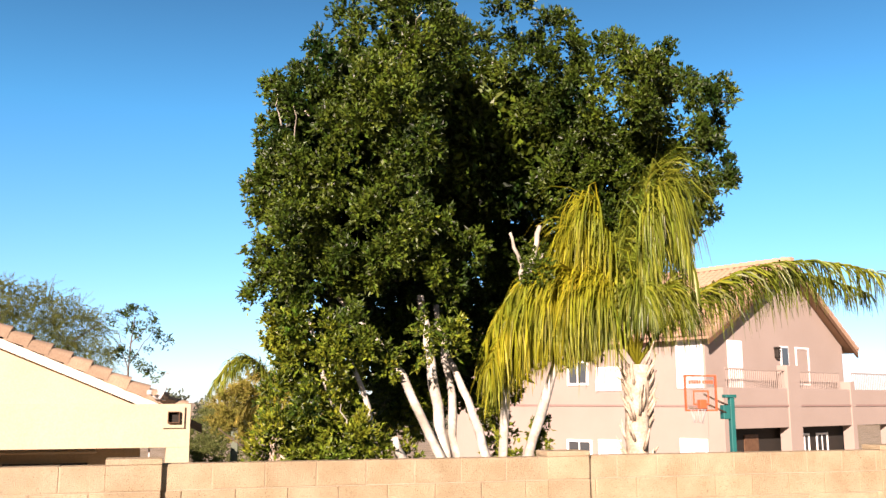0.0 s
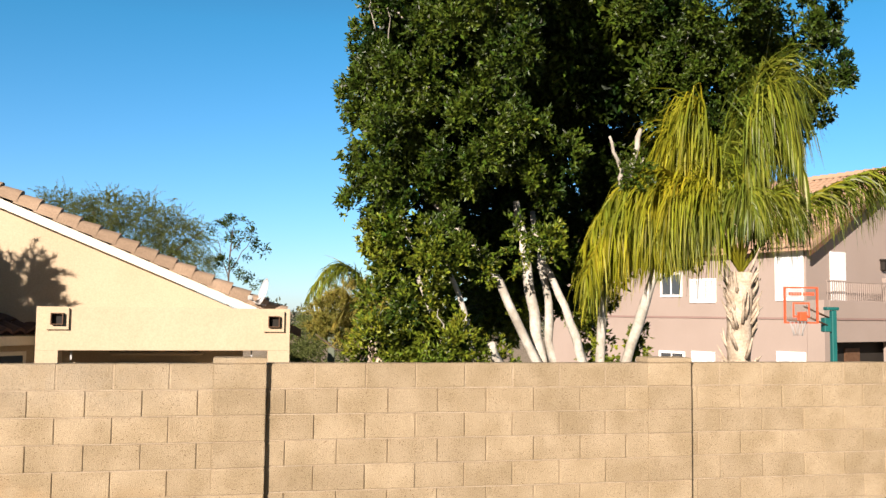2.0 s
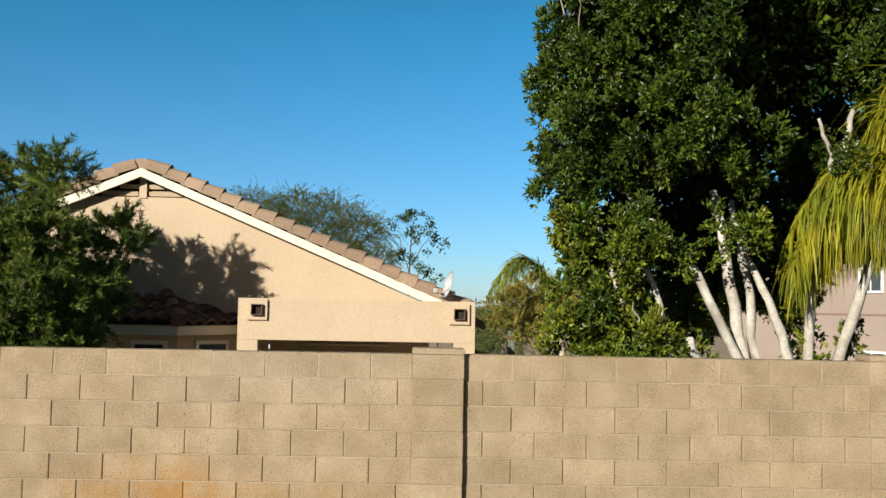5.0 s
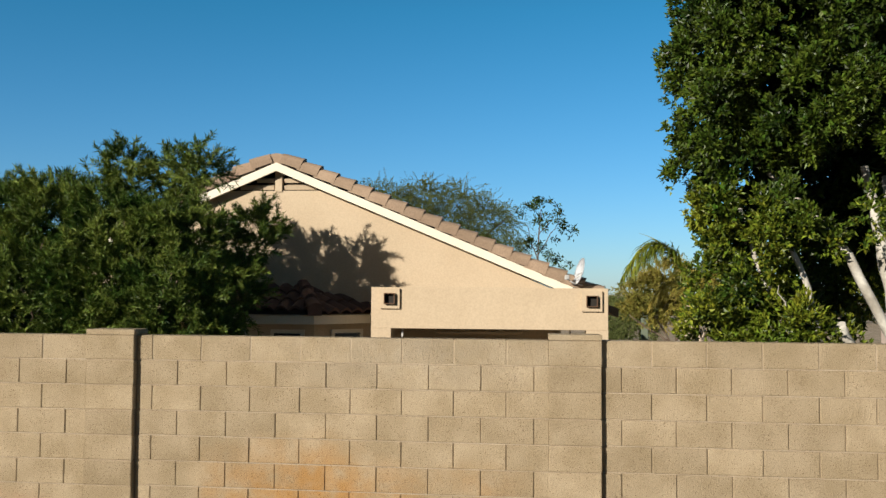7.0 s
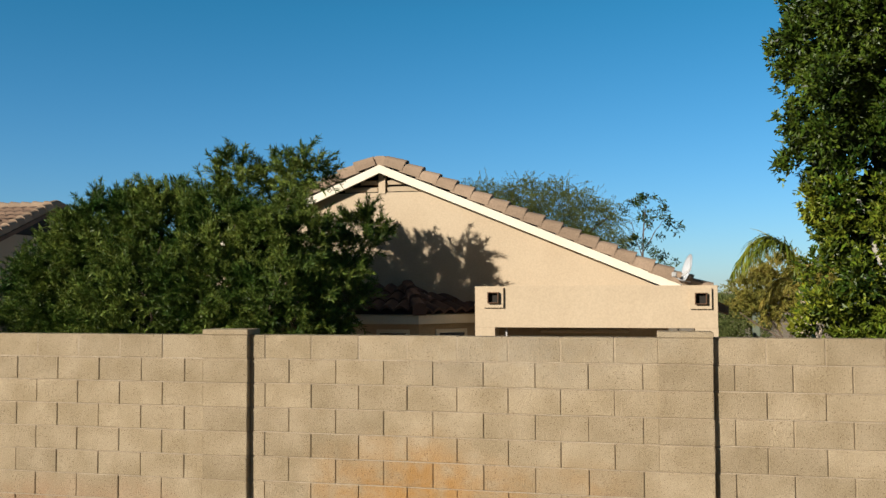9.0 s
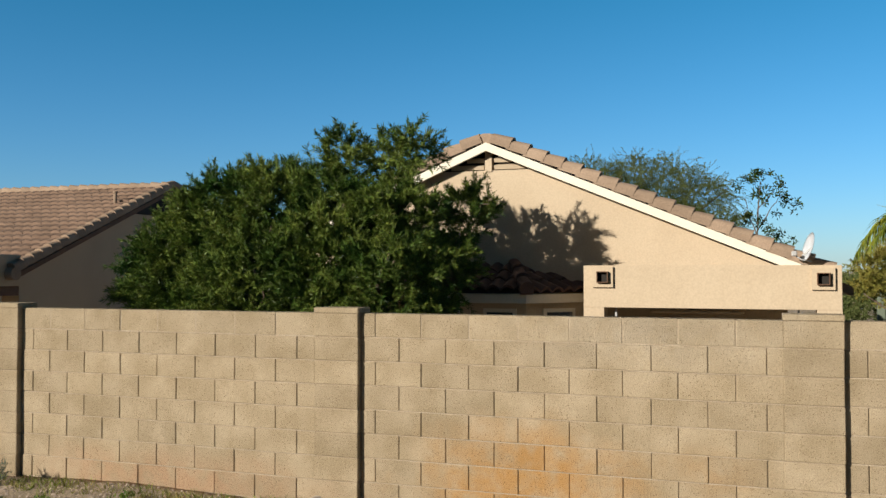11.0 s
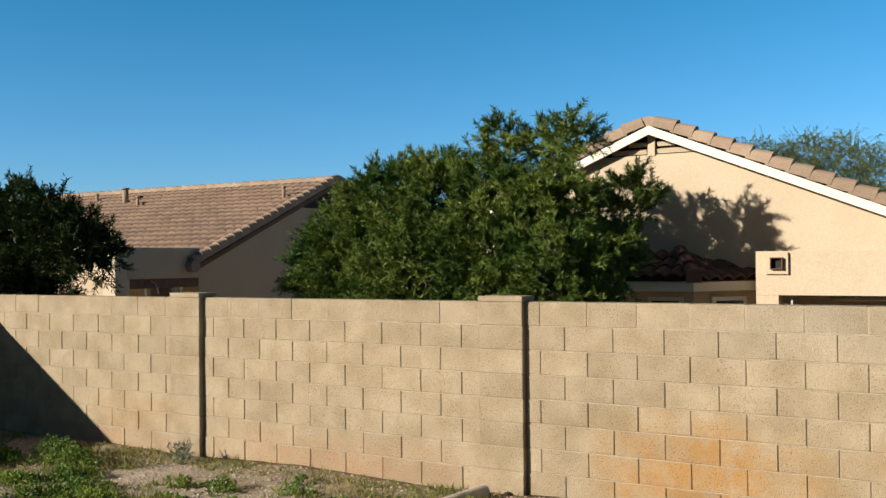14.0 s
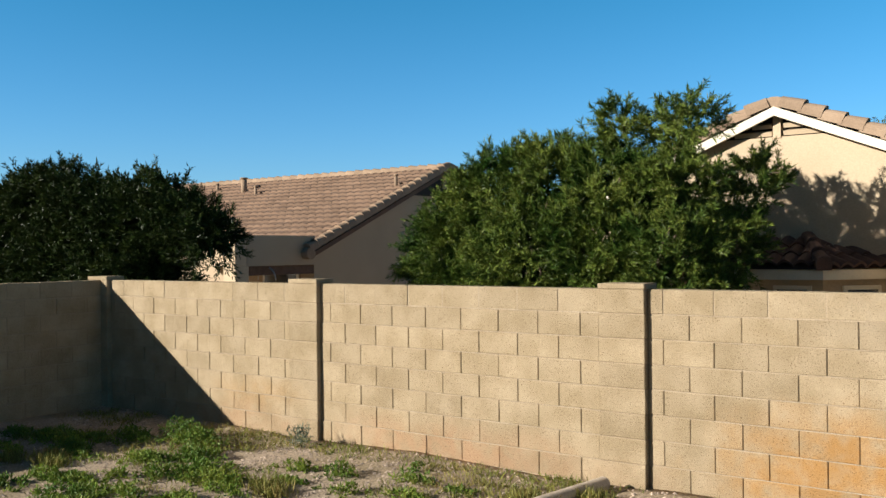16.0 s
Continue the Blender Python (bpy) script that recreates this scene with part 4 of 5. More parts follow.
# ---- trees ----
def tree(name, at, label, lobes, limbs, leaf, bark, clumps, per, clump, length, width, seed, spread=0.8, droop=0.0, shell=0.72, core=0, core_size=2.2, twigs=0, core_below=99.0, heart=None, habit="tufts", lit_low=None):
    t = thing(name, at, label, "tree" if "shrub" not in name else "shrub")
    rng = np.random.default_rng(seed)
    for i, (pts, r0, r1) in enumerate(limbs):
        full, rad = [], []
        for k in range(len(pts) - 1):
            f0, f1 = k / (len(pts) - 1), (k + 1) / (len(pts) - 1)
            p, r = limb(pts[k], pts[k + 1], r0 + (r1 - r0) * f0, r0 + (r1 - r0) * f1, 0.028, 5, seed + i * 7 + k)
            full += p if k == 0 else p[1:]
            rad += r if k == 0 else r[1:]
        part("trunk" if i == 0 else "limb", tube(full, rad, 10), bark, t)
    for k in range(twigs):
        (cx, cy, cz), r = lobes[int(rng.integers(len(lobes)))]
        u = ball_points(1, rng)[0]
        u[1] = -abs(u[1])
        a = np.array((cx, cy, cz)) + u * r * 0.55
        e = np.array((cx, cy, cz)) + u * (np.array(r) * 1.0 + 0.12) + rng.normal(0, 0.08, 3) + [0, 0, 0.1]
        p, rad = limb(a, e, 0.012, 0.004, 0.06, 6, seed + 90 + k)
        part("twig", tube(p, rad, 5), bark, t)
    if habit == "boughs":
        p, w = bough_crown(lobes, clumps, per // 9, 9, clump, rng, shell)
    elif habit == "shoots":
        p, w = shoot_crown(lobes, clumps, per, clump, rng)
    elif habit == "wisps":
        p, w = shoot_crown(lobes, clumps, per, clump, rng, 0.15, 0.3, 0.6, 15, 0.46)
    else:
        p, w = crown_points(lobes, clumps, per, clump, rng, shell)
    v, f = leaves(p, w, length, width, rng, spread, droop)
    if core:
        p, w = core_points(heart or [q for q in lobes if q[0][2] < core_below], core, rng, 0.95 if heart else 0.66)
        v2, f2 = leaves(p, w, length * core_size, max(width * core_size, length * core_size * 0.35), rng, 1.0)
        v, f = np.concatenate([v, v2]), np.concatenate([f, f2 + len(v)])
    # leaves below a wavy height take the copy with sunlight in its colour
    if lit_low:
        material, top_z = lit_low
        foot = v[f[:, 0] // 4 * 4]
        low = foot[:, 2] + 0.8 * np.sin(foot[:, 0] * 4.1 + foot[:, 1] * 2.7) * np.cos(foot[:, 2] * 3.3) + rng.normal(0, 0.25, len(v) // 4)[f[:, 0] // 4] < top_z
        packed("young_growth", v, f[low], material, t, "low foliage with sunlight put into a brighter yellow-green")
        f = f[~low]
    packed("crown", v, f, leaf, t)
    return t


def apart(lobes, tries, gap, rng, shell, hidden):
    """Places on the lobes that keep a distance from one another, and their outward ways."""
    vol = np.array([np.prod(r) ** (2 / 3) for _, r in lobes])
    pick = rng.choice(len(lobes), tries, p=vol / vol.sum())
    c = np.array([l[0] for l in lobes])[pick]
    r = np.array([l[1] for l in lobes])[pick]
    u = ball_points(tries, rng)
    centre = c + u * r * rng.uniform(shell, 1.05, tries)[:, None]
    inside = np.zeros(tries, bool)
    for lc, lr in lobes:
        inside |= (((centre - lc) / lr) ** 2).sum(1) < hidden
    centre, u = centre[~inside], u[~inside]
    kept = []
    for k in range(len(centre)):
        if not kept or (((centre[kept] - centre[k]) ** 2).sum(1) > gap * gap).all():
            kept.append(k)
    return centre[kept], u[kept]


def bough_crown(lobes, tries, sprigs, per, size, rng, shell=0.62):
    """Leaf places on sprigs that cover rounded boughs, with deep gaps between the boughs."""
    centre, u = apart(lobes, tries, size * 1.28, rng, shell, 0.36)
    n = len(centre)
    rad = size * rng.uniform(0.6, 1.2, (n, 1, 1)) * np.array([0.9, 0.9, 1.25])
    way = ball_points(n * sprigs, rng).reshape(n, sprigs, 3) + u[:, None] * 0.5 + [0, -0.1, 0.25]
    way /= np.linalg.norm(way, axis=2, keepdims=True)
    tip = centre[:, None] + way * rad * rng.uniform(0.35, 1.15, (n, sprigs, 1)) ** 0.65
    tip, way = tip.reshape(-1, 1, 3), way.reshape(-1, 1, 3)
    back = rng.uniform(0, 0.075, (len(tip), per, 1))
    p = tip - way * back + rng.normal(0, 0.014, (len(tip), per, 3))
    w = np.repeat(way * 0.8 + [0, 0, 0.25], per, 1).reshape(-1, 3)
    return p.reshape(-1, 3), w / (np.linalg.norm(w, axis=1, keepdims=True) + 1e-9)


def shoot_crown(lobes, shoots, per, reach, rng, rise=0.6, shell=0.55, bend=0.25, bunch=8, gap=0.52):
    """Leaf places along thin shoots that spray up and out of the lobes in bunches."""
    centre, u = apart(lobes, shoots, reach * gap, rng, shell, 0.2)
    n = len(centre) * bunch
    u = np.repeat(u, bunch, 0)
    foot = np.repeat(centre, bunch, 0) + rng.normal(0, reach * 0.13, (n, 3))
    way = u * 0.7 + [0, -0.15, rise] + rng.normal(0, 0.48, (n, 3))
    way /= np.linalg.norm(way, axis=1, keepdims=True)
    ln = reach * rng.uniform(0.4, 1.15, (n, 1, 1))
    t = np.linspace(0.08, 1.0, per)[None, :, None]
    sag = np.zeros((n, per, 3))
    sag[:, :, 2] = -(t[..., 0] ** 2) * ln[..., 0] * bend * rng.uniform(0, 1.6, (n, 1))
    p = foot[:, None] + way[:, None] * ln * t + sag + rng.normal(0, 0.006, (n, per, 3))
    w = np.repeat(way[:, None], per, 1)
    return p.reshape(-1, 3), w.reshape(-1, 3)


def ficus():
    lobes = [((2.7, 7.3, 5.3), (0.85, 1.5, 0.85)), ((3.35, 7.2, 5.95), (0.7, 1.5, 0.9)), ((3.85, 7.2, 6.25), (0.62, 1.5, 0.95)), ((5.85, 7.9, 6.4), (0.82, 1.2, 0.9)), ((4.6, 9.0, 5.6), (1.5, 0.9, 1.6)), ((5.3, 9.2, 5.0), (1.5, 0.9, 1.2)), ((4.8, 8.7, 6.8), (1.0, 0.9, 0.7)),
             ((6.4, 7.4, 5.95), (0.85, 1.6, 0.9)), ((7.55, 7.4, 5.75), (0.85, 1.3, 0.95)), ((7.45, 7.5, 4.9), (0.85, 1.3, 0.8)), ((7.85, 7.5, 5.3), (0.6, 1.0, 0.6)),
             ((2.35, 7.2, 4.5), (0.7, 1.4, 0.8)), ((3.1, 6.9, 4.9), (1.0, 1.6, 0.9)), ((3.5, 6.9, 4.9), (0.58, 1.3, 0.95)), ((6.3, 7.7, 4.9), (0.85, 1.1, 0.75)),
             ((7.0, 7.8, 4.5), (0.8, 1.2, 0.7)), ((2.25, 6.9, 3.7), (0.5, 1.0, 0.7)), ((3.1, 6.7, 3.9), (0.8, 1.3, 0.7)), ((3.92, 6.2, 3.55), (0.48, 0.55, 0.68)),
             ((2.6, 6.8, 2.9), (0.65, 1.0, 0.7)), ((2.8, 6.8, 2.4), (0.55, 0.8, 0.7)), ((2.35, 6.8, 1.9), (0.55, 0.8, 0.75)), ((2.95, 6.75, 1.5), (0.5, 0.6, 0.55)),
             ((3.55, 7.1, 1.4), (0.3, 0.4, 0.4)), ((3.92, 6.2, 2.75), (0.46, 0.4, 0.48)), ((3.5, 6.3, 2.85), (0.4, 0.4, 0.45)), ((3.0, 6.25, 1.6), (0.52, 0.45, 0.5)), ((2.5, 6.3, 1.6), (0.5, 0.5, 0.5)), ((3.45, 6.2, 1.4), (0.38, 0.38, 0.4)), ((2.5, 6.4, 2.3), (0.6, 0.55, 0.7)), ((3.0, 6.3, 2.4), (0.52, 0.5, 0.6)), ((2.2, 6.5, 1.6), (0.45, 0.5, 0.5)), ((2.35, 6.6, 2.9), (0.5, 0.5, 0.5)), ((6.2, 8.7, 5.8), (0.9, 0.7, 0.9)), ((4.75, 6.9, 1.75), (0.4, 0.5, 0.5)), ((5.05, 6.3, 3.65), (0.18, 0.2, 0.2)),
             ((5.3, 9.6, 3.6), (1.5, 0.8, 1.9)), ((6.8, 9.4, 3.8), (1.3, 0.8, 1.3)), ((4.3, 9.2, 3.2), (1.0, 0.8, 1.7)), ((5.3, 6.7, 1.7), (0.3, 0.4, 0.4)),
             ((3.05, 7.4, 6.6), (0.32, 0.5, 0.4)), ((2.38, 7.2, 5.5), (0.6, 0.9, 0.55)), ((2.85, 7.3, 6.2), (0.5, 0.8, 0.5)), ((2.08, 7.1, 4.4), (0.4, 0.7, 0.5)), ((2.05, 6.8, 3.2), (0.4, 0.6, 0.4)), ((6.9, 7.4, 6.6), (0.4, 0.6, 0.35)), ((5.0, 7.2, 7.0), (0.45, 0.8, 0.35)), ((7.5, 7.4, 6.65), (0.4, 0.6, 0.35)), ((2.2, 7.0, 5.0), (0.4, 0.6, 0.5))]
    lobes = [(c, tuple(max(0.12, r - 0.25) for r in rr)) for c, rr in lobes]
    limbs = [([(3.9, 6.6, -0.85), (3.95, 6.5, 1.5), (3.9, 6.85, 2.55), (3.88, 7.2, 3.3)], 0.078, 0.04),
             ([(4.05, 6.6, -0.85), (3.9, 6.4, 1.45), (3.45, 6.4, 2.35), (3.1, 7.0, 3.0), (2.6, 7.3, 3.6)], 0.066, 0.022),
             ([(4.1, 6.65, -0.85), (4.09, 6.55, 1.5), (4.1, 6.8, 2.35), (4.08, 7.2, 3.2)], 0.064, 0.03),
             ([(4.7, 6.5, -0.85), (4.85, 6.4, 1.4), (5.22, 6.4, 2.45), (5.4, 6.7, 2.8), (5.5, 6.9, 3.1)], 0.064, 0.04),
             ([(4.6, 6.7, -0.85), (4.75, 6.7, 2.2), (4.9, 6.5, 3.4), (5.02, 6.5, 3.7), (5.14, 6.55, 4.1)], 0.06, 0.028),
             ([(4.9, 6.5, 3.4), (4.82, 6.4, 3.65), (4.66, 6.3, 3.95)], 0.03, 0.014),
             ([(3.1, 6.7, -0.85), (2.9, 6.55, 1.6), (2.6, 6.8, 2.6), (2.45, 7.0, 3.2)], 0.04, 0.015),
             ([(3.45, 6.6, -0.85), (3.2, 6.4, 1.5), (3.0, 6.35, 2.2), (2.8, 6.4, 2.75)], 0.045, 0.02),
             ([(3.6, 6.6, -0.85), (3.45, 6.3, 1.3), (3.3, 6.2, 1.7)], 0.08, 0.05),
             ([(4.5, 6.6, -0.85), (4.42, 6.45, 1.45), (4.22, 6.5, 2.1), (4.1, 6.9, 2.6)], 0.06, 0.035)]
    heart = [((3.2, 7.8, 4.9), (0.9, 0.9, 1.5)), ((2.7, 7.5, 3.3), (0.5, 0.5, 1.4)), ((2.9, 7.3, 1.6), (0.6, 0.4, 0.8)), ((5.6, 8.6, 5.7), (1.7, 0.7, 1.1)), ((7.2, 8.1, 5.2), (0.8, 0.6, 0.9)),
             ((5.3, 9.7, 3.6), (1.5, 0.5, 1.7)), ((6.8, 9.5, 3.8), (1.2, 0.5, 1.2)), ((4.3, 9.3, 3.4), (1.0, 0.5, 1.9)), ((4.6, 9.1, 5.6), (1.3, 0.5, 1.4))]
    tree("ficus_tree", (4, 6.6, -0.85), "large dense dark green ficus with pale multiple trunks behind the wall", lobes, limbs, M_FICUS, M_BARK_PALE,
         5200, 500, 0.25, 0.064, 0.033, 11, 0.5, 0.0, 0.6, 36000, 2.6, 18, heart=heart, habit="boughs", lit_low=(M_FICUS_LIT, 2.5))


ficus()


def oleander():
    lobes = [((-8.75, 9.8, 1.75), (0.38, 0.6, 0.45)), ((-8.2, 9.9, 2.15), (0.55, 0.8, 0.58)), ((-7.5, 9.9, 2.7), (0.65, 0.8, 0.62)), ((-6.6, 9.9, 2.9), (0.7, 0.8, 0.55)),
             ((-5.65, 9.9, 2.85), (0.55, 0.7, 0.55)), ((-5.45, 9.9, 3.72), (0.28, 0.3, 0.26)), ((-4.35, 9.8, 3.68), (0.28, 0.3, 0.22)), ((-4.65, 9.9, 2.75), (0.58, 0.7, 0.5)), ((-4.9, 10.2, 3.62), (0.4, 0.3, 0.24)), ((-5.9, 10.1, 3.35), (0.25, 0.25, 0.2)),
             ((-3.7, 10.7, 2.85), (0.28, 0.5, 0.3)), ((-3.85, 10.1, 1.95), (0.3, 0.5, 0.5)), ((-7.85, 9.6, 1.3), (0.65, 0.7, 0.8)), ((-6.8, 9.5, 1.7), (0.8, 0.8, 0.9)),
             ((-5.5, 9.5, 1.9), (0.8, 0.8, 0.9)), ((-4.4, 9.5, 1.6), (0.6, 0.7, 0.9))]
    limbs = [([(-4.6, 7.7, -0.85), (-4.4, 7.6, 1.0), (-3.6, 7.6, 2.8)], 0.07, 0.02), ([(-4.7, 7.6, -0.85), (-5.2, 7.5, 1.0), (-5.6, 7.6, 2.4)], 0.06, 0.02),
             ([(-4.5, 7.5, -0.85), (-3.9, 7.0, 1.2), (-3.4, 6.7, 2.1)], 0.05, 0.015), ([(-3.95, 6.75, 1.2), (-3.55, 6.55, 1.75), (-3.4, 6.5, 2.2)], 0.03, 0.01),
             ([(-4.8, 7.6, -0.85), (-6.2, 7.4, 1.0), (-7.0, 7.4, 1.7)], 0.05, 0.012), ([(-5.3, 6.8, 1.0), (-5.0, 6.6, 1.6), (-5.1, 6.5, 2.0)], 0.02, 0.008)]
    limbs = [([(0.45 + (p[0] - 0.45) * 1.23, p[1] + 2.35, p[2]) for p in pts], a, b) for pts, a, b in limbs]
    tree("oleander_tree", (-5.8, 9.9, -0.85), "bushy green tree with narrow leaves behind the wall", lobes, limbs, M_OLEANDER, M_BARK,
         4000, 46, 0.36, 0.105, 0.013, 21, 0.42, 0.05, 0.64, 500, 1.7, 12, 2.3, habit="shoots")


oleander()


def west_tree():
    lobes = [((-19.05, 9.1, 3.1), (1.1, 0.9, 0.75)), ((-20.6, 9.3, 2.8), (1.3, 1.1, 0.75)), ((-17.5, 9.0, 2.8), (1.0, 0.8, 0.75)), ((-16.2, 9.0, 2.5), (0.9, 0.8, 0.75)),
             ((-15.2, 9.0, 2.8), (0.7, 0.7, 0.65)), ((-14.3, 9.0, 2.45), (0.65, 0.7, 0.6)), ((-13.5, 9.0, 2.25), (0.4, 0.6, 0.4)), ((-15.0, 8.9, 1.6), (0.5, 0.7, 0.55)),
             ((-16.2, 8.8, 1.5), (1.2, 1.0, 0.9)), ((-18.2, 9.0, 1.6), (1.6, 1.1, 1.0)), ((-20.5, 9.0, 1.5), (1.8, 1.2, 1.0))]
    lobes = [((0.2 + (c[0] - 0.2) * 0.78, c[1] - 2.4, 1.93 + (c[2] - 1.93) * 0.78), tuple(0.74 * q for q in r)) for c, r in lobes]
    limbs = [([(-13.2, 6.9, -0.85), (-12.7, 6.8, 1.2), (-11.8, 6.8, 2.3)], 0.10, 0.03), ([(-13.4, 6.9, -0.85), (-14.0, 6.9, 1.2), (-15.1, 6.9, 2.5)], 0.10, 0.03)]
    tree("shade_tree", (-13.3, 6.9, -0.85), "dense green narrow-leaved tree behind the wall corner, shade put into its leaf colour", lobes, limbs, M_SHADED_LEAF, M_BARK,
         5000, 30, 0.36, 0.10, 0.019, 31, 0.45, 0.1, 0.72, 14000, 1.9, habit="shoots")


west_tree()


def far_trees():
    lobes = [((-4.6, 27.5, 5.1), (0.8, 1.2, 0.35)), ((-3.4, 27.5, 5.15), (1.1, 1.2, 0.4)), ((-2.3, 27.5, 4.85), (1.1, 1.2, 0.5)), ((-1.3, 27.5, 4.3), (0.9, 1.0, 0.5)), ((-0.7, 27.5, 3.6), (0.6, 0.9, 0.5)), ((-3.0, 27.5, 4.1), (2.2, 1.2, 0.8))]
    limbs = [([(-3, 27.6, -0.85), (-3.1, 27.5, 2.5), (-3.8, 27.5, 5.2)], 0.14, 0.03), ([(-3, 27.6, 2.0), (-1.6, 27.5, 3.6), (-0.4, 27.5, 4.6)], 0.08, 0.015)]
    tree("mesquite_tree", (-3, 27.6, -0.85), "feathery olive-green mesquite rising behind the roof", lobes, limbs, M_MESQUITE, M_BARK, 4000, 60, 0.78, 0.055, 0.010, 41, 0.55, 0.0, 0.74, 0, 2.2, 12, habit="wisps")
    lobes = [((x, 27.0, z), (0.22, 0.2, 0.16)) for x, z in ((0.1, 4.68), (0.45, 4.78), (0.85, 4.75), (0.65, 4.25), (1.1, 4.4), (1.38, 4.1), (0.3, 3.5), (0.85, 3.75), (0.1, 3.2), (1.25, 2.95), (0.9, 3.2))]
    limbs = [([(0.4, 27.0, -0.85), (0.45, 27.0, 3.0), (0.55, 27.0, 4.7)], 0.05, 0.012), ([(0.45, 27.0, 3.2), (0.8, 27.0, 3.8), (1.15, 27.0, 4.3)], 0.02, 0.008),
             ([(0.45, 27.0, 3.0), (0.2, 27.0, 3.7), (0.1, 27.0, 4.2)], 0.02, 0.008), ([(0.5, 27.0, 3.9), (0.8, 27.0, 4.2), (0.95, 27.0, 4.5)], 0.015, 0.006)]
    tree("slender_tree", (0.4, 27.0, -0.85), "slender open tree with sparse leaf tufts behind the roof", lobes, limbs, M_FICUS, M_BARK, 48, 26, 0.15, 0.13, 0.045, 43, 0.8, 0.0, 0.75)
    lobes = [((3.3, 26.0, 0.5), (0.8, 0.8, 1.3)), ((3.6, 26.0, 1.4), (0.6, 0.6, 0.55)), ((2.9, 26.0, 1.0), (0.6, 0.6, 0.8))]
    tree("yard_shrub", (3.3, 26, -0.85), "rounded grey-green garden shrub beyond the house", lobes, [([(3.3, 26, -0.85), (3.3, 26, 0.8)], 0.05, 0.02)], M_MESQUITE, M_BARK, 420, 70, 0.2, 0.08, 0.025, 45, 0.8, 0.0, 0.75, 900, 2.0)
    lobes = [((2.85, 18.0, 2.0), (0.4, 0.5, 0.25)), ((3.35, 18.0, 2.3), (0.5, 0.6, 0.3)), ((4.0, 18.0, 1.9), (0.6, 0.6, 0.5)), ((3.0, 18.0, 1.6), (0.5, 0.5, 0.22)), ((4.6, 18.0, 2.0), (0.6, 0.6, 0.5))]
    limbs = [([(3.5, 18, -0.85), (3.48, 18, 0.7), (3.0, 18, 1.6)], 0.04, 0.015), ([(3.48, 18, 0.7), (3.6, 18, 1.2), (3.5, 18, 1.9)], 0.04, 0.015), ([(3.5, 18, 0.6), (4.0, 18, 1.2), (4.2, 18, 1.8)], 0.04, 0.015),
             ([(3.4, 18, 0.9), (2.9, 18, 1.2), (2.5, 18, 1.5)], 0.03, 0.01)]
    tree("yellowing_tree", (3.5, 18, -0.85), "small yellowing tree with pale open branches", lobes, limbs, M_DRY, M_BARK, 700, 30, 0.34, 0.08, 0.02, 47, 0.5, 0.1, 0.75, habit="shoots")
    rng = np.random.default_rng(5)
    lob = [((x, 95 + rng.uniform(-8, 8), rng.uniform(-1.0, -0.2)), (rng.uniform(4, 8), 3, rng.uniform(1.5, 2.6))) for x in np.linspace(-130, 130, 44)]
    p, w = crown_points(lob, 1800, 40, 0.9, rng, 0.6)
    v, f = leaves(p, w, 0.5, 0.3, rng, 0.8)
    tagged(packed("far_treeline", v, f, M_BACKDROP), "hazy olive treeline in the distance", "backdrop", kind="stuff")


far_trees()


def garden_post():
    t = thing("garden_post", (3.06, 20.0, -0.85), "weathered grey-green timber post in the neighbouring garden", "post")
    part("shaft", box((2.98, 19.92, -0.85), (3.14, 20.08, 1.47), 0.012), M_WEED_GREY, t)
    part("cap", box((2.96, 19.9, 1.472), (3.16, 20.1, 1.52), 0.015), M_WEED_GREY, t)


garden_post()


